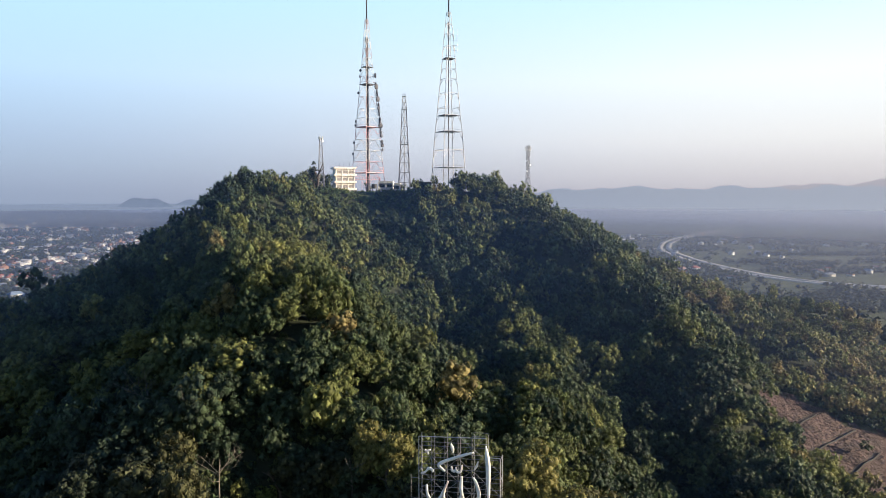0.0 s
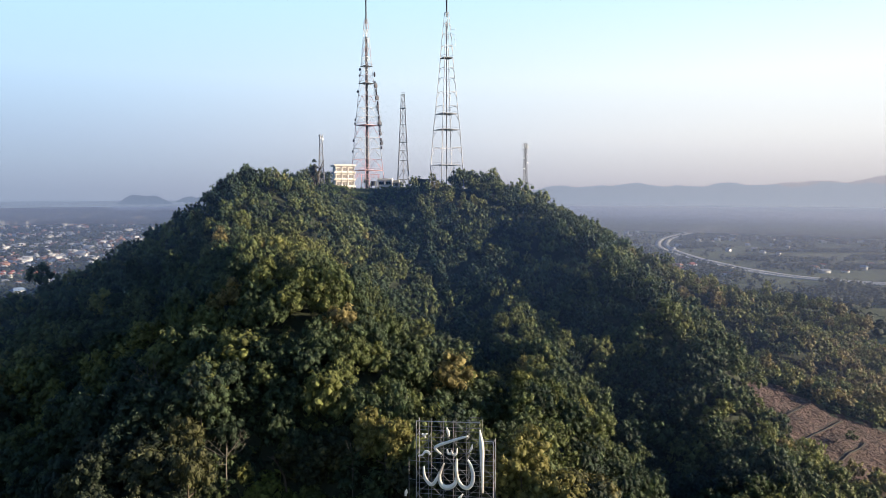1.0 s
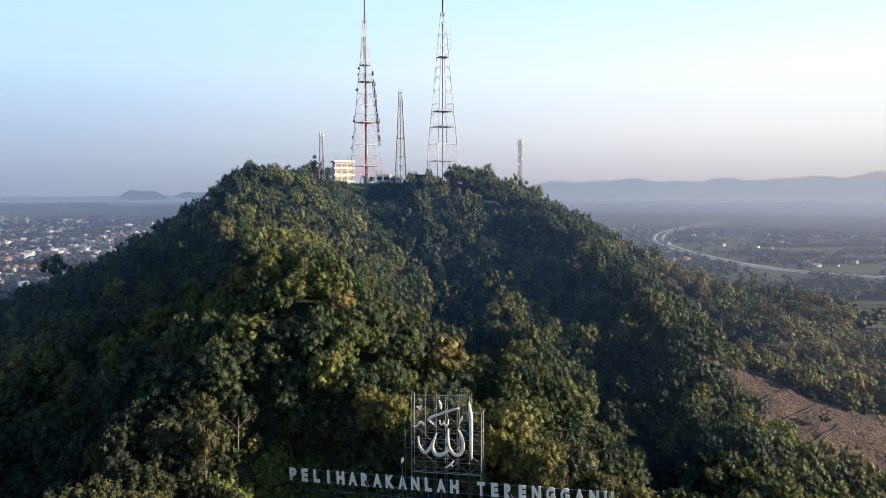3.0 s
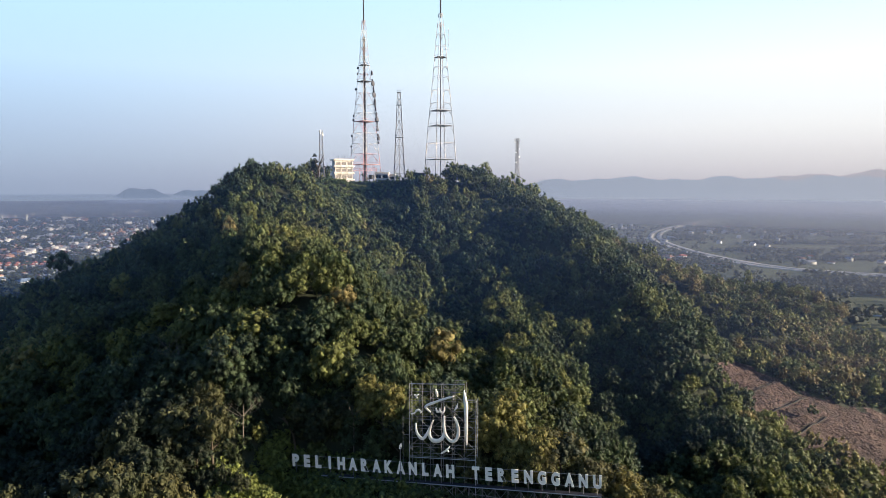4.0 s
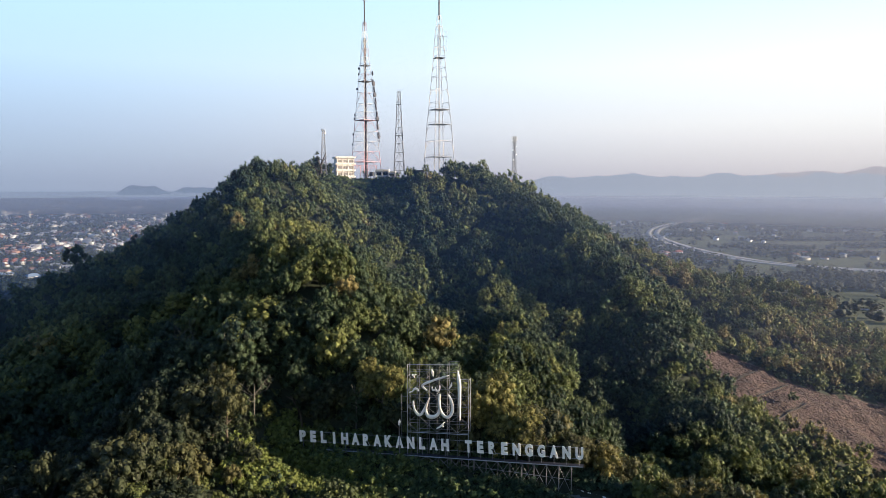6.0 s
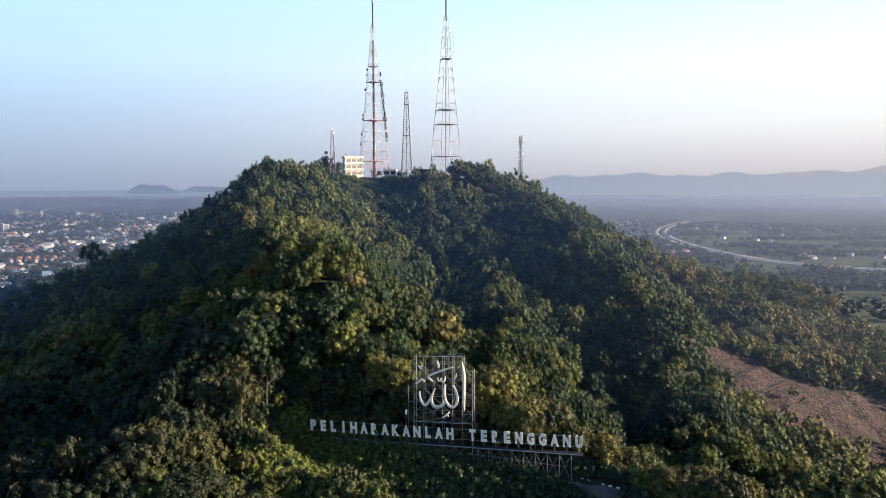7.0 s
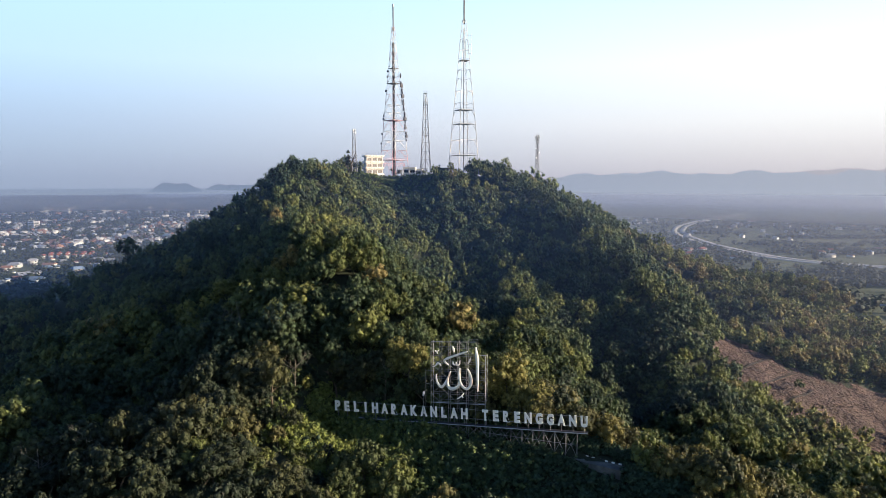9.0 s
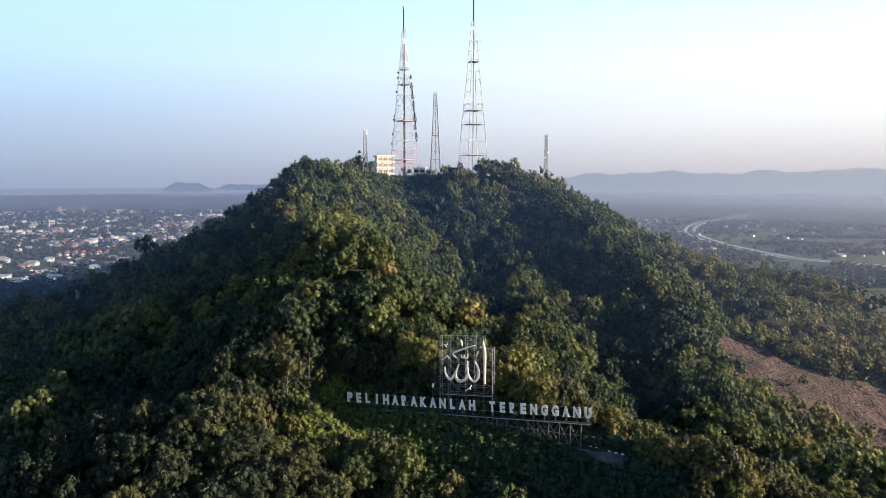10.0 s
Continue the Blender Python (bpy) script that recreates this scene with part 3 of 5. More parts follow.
def crown(seed, leaves, size, clumps=7, tall=1.0):
    """A crown of radius about 1 round its own centre: rounded puffs of leaves with gaps between. Returns places, sprays, triangles of the inner cores."""
    r = np.random.RandomState(seed)
    centres, radii = [np.array((0, 0, -0.08))], [0.56 if clumps else 0.9]
    for k in range(clumps):
        a = k * 2.4 + r.uniform(-0.5, 0.5)
        up = 0.95 - 1.35 * (k + 0.5) / clumps + r.uniform(-0.15, 0.15)
        out = r.uniform(0.62, 0.86) * math.sqrt(max(0.06, 1 - min(1, max(up, -0.2)) ** 2))
        centres.append(np.array((np.cos(a) * out, np.sin(a) * out, up * 0.74 * tall)))
        radii.append(r.uniform(0.23, 0.40) * (7 / max(clumps, 5)) ** 0.25)
    centres, radii = np.array(centres), np.array(radii)
    pick = r.choice(len(radii), leaves, p=radii ** 2 / (radii ** 2).sum())
    d = r.normal(size=(leaves, 3))
    d[:, 2] = np.abs(d[:, 2]) * r.choice([1, 1, 1, -0.6], leaves)
    d /= np.linalg.norm(d, axis=1)[:, None]
    p = centres[pick] + d * radii[pick][:, None] * r.uniform(0.80, 1.16, leaves)[:, None]
    n = 0.8 * d + 0.35 * p + (0, 0, 0.12) + r.normal(size=(leaves, 3)) * 0.40
    n /= np.linalg.norm(n, axis=1)[:, None]
    t = np.cross(n, r.normal(size=(leaves, 3)))
    t /= np.linalg.norm(t, axis=1)[:, None]
    b = np.cross(n, t)
    s = size * r.uniform(0.55, 1.35, leaves)[:, None]
    sag = n * s * 0.35
    spray = np.stack([p - t * s, p - b * s * r.uniform(0.6, 1.0, (leaves, 1)) + sag, p + t * s], 1)
    v = [spray.reshape(-1, 3)]
    sprays = np.arange(leaves * 3).reshape(-1, 3)
    tris, at = [], leaves * 3
    for c, rad in zip(centres, radii):
        cv, cf = (OCT_V, OCT_F) if 2 < clumps < 18 or leaves < 11 and clumps else (ICO_V, ICO_F)
        v.append(c + cv * (rad * 0.74 * r.uniform(0.85, 1.12, (len(cv), 1))))
        tris.append(cf + at)
        at += len(cv)
    return np.concatenate(v), sprays, np.concatenate(tris)


def trunk_mesh(name, height, r0, mat, limbs, seed, spread=0.5, twigs=0):
    """A tapered, slightly bent trunk with limbs (and twigs) that run up and outwards."""
    r = np.random.RandomState(seed)
    verts, faces = [], []

    def stick(p, q, ra, rb):
        p, q = np.array(p, float), np.array(q, float)
        w = (q - p) / np.linalg.norm(q - p)
        t = np.cross(w, (0.3, 0.9, 0.2))
        t /= np.linalg.norm(t)
        b = np.cross(w, t)
        k = 5
        at = sum(len(x) for x in verts)
        ring = [(np.cos(a) * t + np.sin(a) * b) for a in np.arange(k) * 2 * np.pi / k]
        verts.append(np.array([p + x * ra for x in ring] + [q + x * rb for x in ring]))
        i = np.arange(k)
        j = (i + 1) % k
        faces.append(np.stack([i, j, j + k, i + k], 1) + at)

    mid = np.array((r.uniform(-0.2, 0.2), r.uniform(-0.2, 0.2), height * 0.5))
    top = np.array((r.uniform(-0.4, 0.4), r.uniform(-0.4, 0.4), height))
    stick((0, 0, -1.2), mid, r0, r0 * 0.75)
    stick(mid, top, r0 * 0.75, r0 * 0.3)
    for k in range(limbs):
        f = r.uniform(0.0, 0.8)
        a = k * 2.4 + r.uniform(-0.4, 0.4)
        p = mid + (top - mid) * f
        q = p + np.array((np.cos(a) * spread, np.sin(a) * spread, r.uniform(0.35, 0.9) * spread)) * height * 0.5
        stick(p, q, r0 * 0.4, r0 * 0.16)
        for _ in range(twigs):
            e = p + (q - p) * r.uniform(0.4, 1.0)
            stick(e, e + r.normal(size=3) * (0.3, 0.3, 0.2) * spread * height * 0.35 + (0, 0, spread * height * 0.2), r0 * 0.15, r0 * 0.05)
    return mesh_np(name, np.concatenate(verts), faces, [mat])


def scatter_trees():
    """Where trees stand on the hill: x, y, ground, height of the canopy's middle, radius, tint."""
    r = np.random.RandomState(11)
    step = 4.75
    gx, gy = np.meshgrid(np.arange(-300, 345, step), np.arange(-30, 640, step))
    x = (gx + r.uniform(-0.46, 0.46, gx.shape) * step).ravel()
    y = (gy + r.uniform(-0.46, 0.46, gx.shape) * step).ravel()
    z = land(x, y)
    u, v = sign_coords(x, y)
    # the wood runs out over the flat foot of the hill, in front and on the right
    foot = (x > 40) & (x < 228 + 0.06 * y) & (y > 55) & (y < 400) | (np.abs(x) < 110) & (y > 20) & (y < 110)
    keep = (z > 0.8) | foot
    # thinner where the hill turns its back to the view
    back = (y > 366) & (x < 25) | (y > 440) | (x < -205) | (z < 0.8) & ((x < 50) | (y > 330))
    keep &= ~((y > 368) & (x < 25) | (y > 465)) | (r.uniform(size=len(x)) < 0.5)
    keep &= ~in_yard(x, y) & ~in_front_yard(x, y) & ~(in_bare(x, y) & (r.uniform(size=len(x)) > 0.004))
    keep &= ~((u > -0.11) & (u < 1.05) & (v > -19) & (v < 3.0))
    keep &= ~((x > 25) & (x < 47) & (y > 80) & (y < 106))
    x, y, z, back = x[keep], y[keep], z[keep], back[keep]
    big = np.clip(0.5 + 0.35 * waves(x, y, 45, 21), 0, 1)
    rad = (2.25 + 1.6 * r.uniform(size=len(x)) ** 1.4 + 0.6 * big) * np.where(r.uniform(size=len(x)) < 0.08, 1.4, 1.0) * np.where(y < 150, 1.1, np.where(y > 200, 0.86, 1.0))
    rad = np.minimum(rad, 4.9)
    high = rad * 0.75 + r.uniform(0.2, 5.2, len(x)) + np.where(r.uniform(size=len(x)) < 0.08, 2.4, 0)
    u, v = sign_coords(x, y)
    low = (u > -0.13) & (u < 0.16) & (v > -34) & (v < 1)          # low growth in front of the first letters
    rad, high = np.where(low, np.minimum(rad, 2.1), rad), np.where(low, 1.2 + 0.25 * high, high)
    high = np.where((x > 28) & (x < 78) & (y < 112), high * 0.65, high)
    high = high - np.where((x < -86) & (y > 205), 2.0, 0)
    high = high - np.where((x > -12) & (x < 36) & (y > 312) & (y < 346), 1.8, 0)
    # tint paints sun on the ridge, shade in the hollow and near-left flank
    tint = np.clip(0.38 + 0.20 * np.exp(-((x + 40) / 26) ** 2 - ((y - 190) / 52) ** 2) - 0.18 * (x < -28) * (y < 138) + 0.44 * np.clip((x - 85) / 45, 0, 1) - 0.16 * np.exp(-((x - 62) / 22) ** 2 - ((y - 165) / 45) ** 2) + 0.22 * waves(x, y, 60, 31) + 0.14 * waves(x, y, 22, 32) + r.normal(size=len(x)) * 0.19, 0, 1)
    return x, y, z, high, rad, tint, back


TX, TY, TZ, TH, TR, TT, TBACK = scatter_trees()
# the stretch nearest to the flight, on the lower spur: trees of their own
near = (TY < 118) & (TX > -92) & (TX < 92) & (TZ > 9)
order = np.argsort(np.where(near, TY + 0.12 * np.abs(TX), 1e6))[:300]
own = np.zeros(len(TX), bool)
own[order[near[order]]] = True


def make_forest():
    """The rest of the wood, which nobody could count."""
    fine = [crown(100 + k, 440, 0.104, 14 + k % 4, 0.9 + 0.12 * (k % 4)) for k in range(8)]
    mid = [crown(150 + k, 130, 0.158, 9 + k % 3, 0.9 + 0.12 * (k % 4)) for k in range(8)]
    rough = [crown(200 + k, 14, 0.3, 2, 1.0) for k in range(4)]
    close = (TY < 225) & (np.abs(TX) < 110)
    r = np.random.RandomState(5)
    for name, sel, kinds in (("forest", ~own & ~TBACK & close, fine), ("forest_upper", ~own & ~TBACK & ~close, mid), ("forest_behind", ~own & TBACK, rough)):
        vs, qs, ts, tint, at = [], [], [], [], 0
        for i in np.nonzero(sel)[0]:
            v, q, t = kinds[r.randint(len(kinds))]
            a = r.uniform(0, 6.28)
            c, s = np.cos(a), np.sin(a)
            w = v * TR[i] * np.array((r.uniform(0.85, 1.15), r.uniform(0.85, 1.15), r.uniform(0.95, 1.4)))
            vs.append(np.c_[w[:, 0] * c - w[:, 1] * s + TX[i], w[:, 0] * s + w[:, 1] * c + TY[i], w[:, 2] + TZ[i] + TH[i]])
            qs.append(q + at)
            ts.append(t + at)
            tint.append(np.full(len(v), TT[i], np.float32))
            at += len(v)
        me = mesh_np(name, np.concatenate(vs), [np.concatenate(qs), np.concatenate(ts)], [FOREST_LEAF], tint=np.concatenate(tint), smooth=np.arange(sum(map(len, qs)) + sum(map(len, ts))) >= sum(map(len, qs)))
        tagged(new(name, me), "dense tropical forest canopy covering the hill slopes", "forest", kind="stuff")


make_forest()


def make_near_trees():
    kinds = []
    for k in range(14):
        v, q, t = crown(300 + k, 900, 0.082, 18 + k % 3, 0.92 + 0.1 * (k % 3))
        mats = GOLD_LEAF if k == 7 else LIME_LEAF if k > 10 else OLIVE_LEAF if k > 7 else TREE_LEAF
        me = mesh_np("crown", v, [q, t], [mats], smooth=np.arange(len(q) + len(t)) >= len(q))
        kinds.append((me, trunk_mesh("trunk", 1.0, 0.04, BARK, 4, k, 0.35)))
    r = np.random.RandomState(17)
    for i in np.nonzero(own)[0]:
        # yellow-green growth below the first letters, olive-brown trees towards the cleared slope
        lime = math.exp(-((TX[i] + 24) / 15) ** 2 - ((TY[i] - 92) / 22) ** 2) * 0.85 + 0.05
        olive = np.clip((TX[i] - 15) / 40, 0.04, 0.8)
        pick = r.uniform()
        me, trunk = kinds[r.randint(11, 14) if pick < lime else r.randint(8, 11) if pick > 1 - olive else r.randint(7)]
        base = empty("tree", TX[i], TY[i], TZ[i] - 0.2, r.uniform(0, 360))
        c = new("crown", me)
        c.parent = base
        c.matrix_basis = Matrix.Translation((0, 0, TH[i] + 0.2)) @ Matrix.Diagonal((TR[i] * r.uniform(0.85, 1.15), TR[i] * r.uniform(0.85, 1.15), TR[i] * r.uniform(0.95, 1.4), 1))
        k = new("trunk", trunk)
        k.parent = base
        k.matrix_basis = Matrix.Diagonal((TH[i], TH[i], TH[i], 1))
        tagged(base, "broad-leaved green tree with a rounded uneven crown on the slope", "tree", "trees on the near spur")
    # golden-leaved trees beside the sign, and tall ones behind the first letters
    for x, y, h, rad, k, label in GOLDEN:
        me, trunk = kinds[k]
        base = empty("tree", x, y, ground_z(x, y) - 0.3, r.uniform(0, 360))
        for dx, dy, dz, s in ((0, 0, 0, 1), (rad * 0.6, -0.8, -rad * 0.6, 0.75), (-rad * 0.55, -0.6, -rad * 0.5, 0.75), (0.2, -1.4, -rad * 1.25, 0.8), (-rad * 0.4, -1.0, -rad * 1.5, 0.7)):
            c = new("crown", me)
            c.parent = base
            c.matrix_basis = pose(dx, dy, h + dz, 0, 0, r.uniform(0, 360)) @ Matrix.Diagonal((rad * s, rad * s, rad * s * 1.1, 1))
        t = new("trunk", trunk)
        t.parent = base
        t.matrix_basis = Matrix.Diagonal((h, h, h, 1))
        tagged(base, label, "tree", "trees beside the sign")


GOLDEN = [
    (13.2, 114.0, 10.5, 4.2, 7, "olive-gold leafy tree beside the calligraphy frame"),
    (18.5, 111.5, 8.0, 4.0, 7, "olive-gold leafy tree beside the calligraphy frame"),
    (22.5, 110.0, 8.5, 3.9, 7, "olive-gold leafy tree beside the calligraphy frame"),
    (16.5, 117.0, 11.0, 4.2, 7, "olive-gold leafy tree beside the calligraphy frame"),
    (-8.5, 121.0, 11.0, 3.6, 7, "olive-gold leafy tree behind the calligraphy frame"),
    (-14.0, 124.0, 10.5, 3.5, 7, "olive-gold leafy tree behind the calligraphy frame"),
    (-24.0, 121.5, 9.5, 3.4, 2, "tall dark green tree behind the white lettering"),
    (-29.0, 123.0, 9.0, 3.2, 4, "tall dark green tree behind the white lettering"),
    (-19.5, 123.5, 8.5, 3.0, 0, "tall dark green tree behind the white lettering"),
]
make_near_trees()


def make_dead_trees():
    for k, (x, y, h, s) in enumerate(DEAD):
        ob = new("dead_tree", trunk_mesh("dead_tree", h, 0.16, DEAD_WOOD, 7, 40 + k, s, 3))
        ob.location = (x, y, ground_z(x, y))
        tagged(ob, "leafless dead tree with pale bare branches", "tree", "dead trees")


DEAD = [(-65, 141, 10.5, 0.85), (-47, 124, 8.5, 0.95), (-60, 134, 10.5, 0.85), (-88, 96, 11.5, 0.6), (-76, 82, 11.0, 0.6), (-17, 121, 11.0, 0.6), (-84, 78, 11.0, 0.65), (-40, 117, 10.0, 0.85), (24, 108, 8.5, 0.6), (20, 107, 8.0, 0.6)]
make_dead_trees()


def scatter_clumps(name, label, category, x, y, z, rad, tint, mat, leaves, size, seed, clumps=4, long_=1.0):
    kinds = [crown(seed + k, leaves, size, clumps, 1.0) for k in range(5)]
    r = np.random.RandomState(seed)
    vs, qs, ts, ti, at = [], [], [], [], 0
    for i in range(len(x)):
        v, q, t = kinds[r.randint(5)]
        a = r.uniform(0, 6.28) if long_ == 1 else r.normal() * 0.5 - 0.9
        c, s = np.cos(a) * rad[i], np.sin(a) * rad[i]
        v = v * (long_, 1, 1)
        vs.append(np.c_[v[:, 0] * c - v[:, 1] * s + x[i], v[:, 0] * s + v[:, 1] * c + y[i], v[:, 2] * rad[i] * r.uniform(0.8, 1.2) * (1 if long_ == 1 else 0.45) + z[i]])
        qs.append(q + at)
        ts.append(t + at)
        ti.append(np.full(len(v), tint[i], np.float32))
        at += len(v)
    me = mesh_np(name, np.concatenate(vs), [np.concatenate(qs), np.concatenate(ts)], [mat], tint=np.concatenate(ti), smooth=np.arange(sum(map(len, qs)) + sum(map(len, ts))) >= sum(map(len, qs)))
    return tagged(new(name, me), label, category, kind="stuff")


def make_scrub():
    r = np.random.RandomState(23)
    # green shrubs on the bank below the sign
    u, v = r.uniform(-0.10, 1.36, 4000), r.uniform(-25, 5, 4000)
    d = (SIGN_B - SIGN_A)
    e = np.array((-d[1], d[0])) / np.hypot(*d)
    x, y = SIGN_A[0] + u * d[0] + v * e[0], SIGN_A[1] + u * d[1] + v * e[1]
    along = (x - 24.1) * 0.827 - (y - 107.2) * 0.562         # clear of the road bend
    off = -(x - 24.1) * 0.562 - (y - 107.2) * 0.827
    keep = ~((along > -1) & (along < 21) & (off > -2.2) & (off < 3.4))
    x, y, u, v = x[keep], y[keep], u[keep], v[keep]
    rad = np.where((v > -2) & (u > -0.02), np.where(v > 1.6, r.uniform(1.0, 1.9, len(x)), r.uniform(0.5, 0.9, len(x))), 0.9 + 1.5 * r.uniform(size=len(x)) ** 1.6)
    scatter_clumps("shrubs", "green and yellow-green shrubs on the bank below the sign", "shrubs", x, y, land(x, y) + rad * 0.5, rad, np.clip(0.42 - x / 46 + r.normal(size=len(x)) * 0.2, 0, 1), SHRUB_LEAF, 46, 0.21, 400, 3)
    # dry scrub on the cleared slope
    x, y = r.uniform(98, 218, 9000), r.uniform(165, 245, 9000)
    keep = in_bare(x, y)
    x, y = x[keep], y[keep]
    rad = 0.16 + 0.26 * r.uniform(size=len(x)) ** 2
    scatter_clumps("dry_scrub", "dry brown scrub and cut brush on a cleared slope", "scrub", x, y, land(x, y) + rad * 0.3, rad, np.clip(r.normal(size=len(x)) * 0.3 + 0.4, 0, 1), DRY_LEAF, 10, 0.4, 500, 1, 2.4)
    # undergrowth between the trees
    x = np.concatenate([r.uniform(-150, 200, 2000), r.uniform(40, 130, 1700), r.uniform(-48, -18, 260), r.uniform(-120, 10, 1500), r.uniform(98, 225, 900)])
    y = np.concatenate([r.uniform(60, 330, 2000), r.uniform(140, 262, 1700), r.uniform(120, 150, 260), r.uniform(50, 135, 1500), r.uniform(224, 264, 900)])
    u, v = sign_coords(x, y)
    keep = ((land(x, y) > 1.0) | (x > 98) & (y > 150) & (y < 264)) & ~in_bare(x, y) & ~in_yard(x, y) & ~((u > -0.1) & (u < 1.05) & (np.abs(v + 6) < 13)) | in_front_yard(x, y) & ~in_yard(x, y)
    x, y = x[keep], y[keep]
    rad = r.uniform(1.2, 2.2, len(x))
    scatter_clumps("undergrowth", "dark green undergrowth between the forest trees", "undergrowth", x, y, land(x, y) + rad * 0.6, rad, np.clip(0.25 + 0.2 * r.normal(size=len(x)), 0, 1), FOREST_LEAF, 30, 0.24, 650, 3)
    # low growth round the summit yard
    x, y = r.uniform(-62, 8, 900), r.uniform(294, 327, 900)
    keep = in_yard(x, y) | in_front_yard(x, y)
    x, y = x[keep], y[keep]
    rad = np.where(in_yard(x, y), r.uniform(0.3, 0.7, len(x)), r.uniform(0.8, 1.7, len(x)))
    scatter_clumps("yard_shrubs", "low green shrubs at the edge of the summit yard", "shrubs", x, y, land(x, y) + rad * 0.3, rad, r.uniform(0.3, 1.0, len(x)), SHRUB_LEAF, 60, 0.2, 600, 3)


make_scrub()

# ======================================================================
# the sign: lettering on a steel deck, and the calligraphy in its scaffold
# ======================================================================


def sign_point(x, z, depth=0.0):
    """A point over the sign's line in plan: world x, height, metres towards the viewer."""
    y = SIGN_A[1] + (x - SIGN_A[0]) * (SIGN_B[1] - SIGN_A[1]) / (SIGN_B[0] - SIGN_A[0])
    return Vector((x - depth * 0.26, y - depth * 0.965, z))


SIGN_ANGLE = math.degrees(math.atan2(SIGN_B[1] - SIGN_A[1], SIGN_B[0] - SIGN_A[0]))
SIGN_RISE = math.degrees(math.atan2(SIGN_ZB - SIGN_ZA, float(np.hypot(*(SIGN_B - SIGN_A)))))


def base_z(x):
    return SIGN_ZA + (SIGN_ZB - SIGN_ZA) * (x - SIGN_A[0]) / (SIGN_B[0] - SIGN_A[0])


def letter_mesh(ch, height=2.75):
    """One bold capital, upright, 0.3 m deep, with its foot at z = 0 and its middle at x = 0; width as a share of its height."""
    curve = bpy.data.curves.new("letter", "FONT")
    curve.body, curve.extrude, curve.offset = ch, 0.06, 0.055
    ob = bpy.data.objects.new("letter", curve)
    scene.collection.objects.link(ob)
    me = bpy.data.meshes.new_from_object(ob.evaluated_get(bpy.context.evaluated_depsgraph_get()))
    bpy.data.objects.remove(ob)
    co = np.empty(len(me.vertices) * 3, np.float32)
    me.vertices.foreach_get("co", co)
    co = co.reshape(-1, 3)
    lo, hi = co.min(0), co.max(0)
    sz = height / (hi[1] - lo[1])
    wide = {"I": 0.56, "N": 1.75, "U": 1.65, "G": 1.66, "A": 1.85, "H": 1.72, "K": 1.78, "L": 1.36, "E": 1.4, "P": 1.56, "R": 1.68, "T": 1.5}[ch]
    sx = wide / (hi[0] - lo[0])
    out = np.c_[(co[:, 0] - (lo[0] + hi[0]) / 2) * sx, -co[:, 2] / 0.06 * 0.08, (co[:, 1] - lo[1]) * sz]
    me.vertices.foreach_set("co", out.astype(np.float32).ravel())
    me.materials.clear()
    me.materials.append(LETTER)
    me.update()
    return me


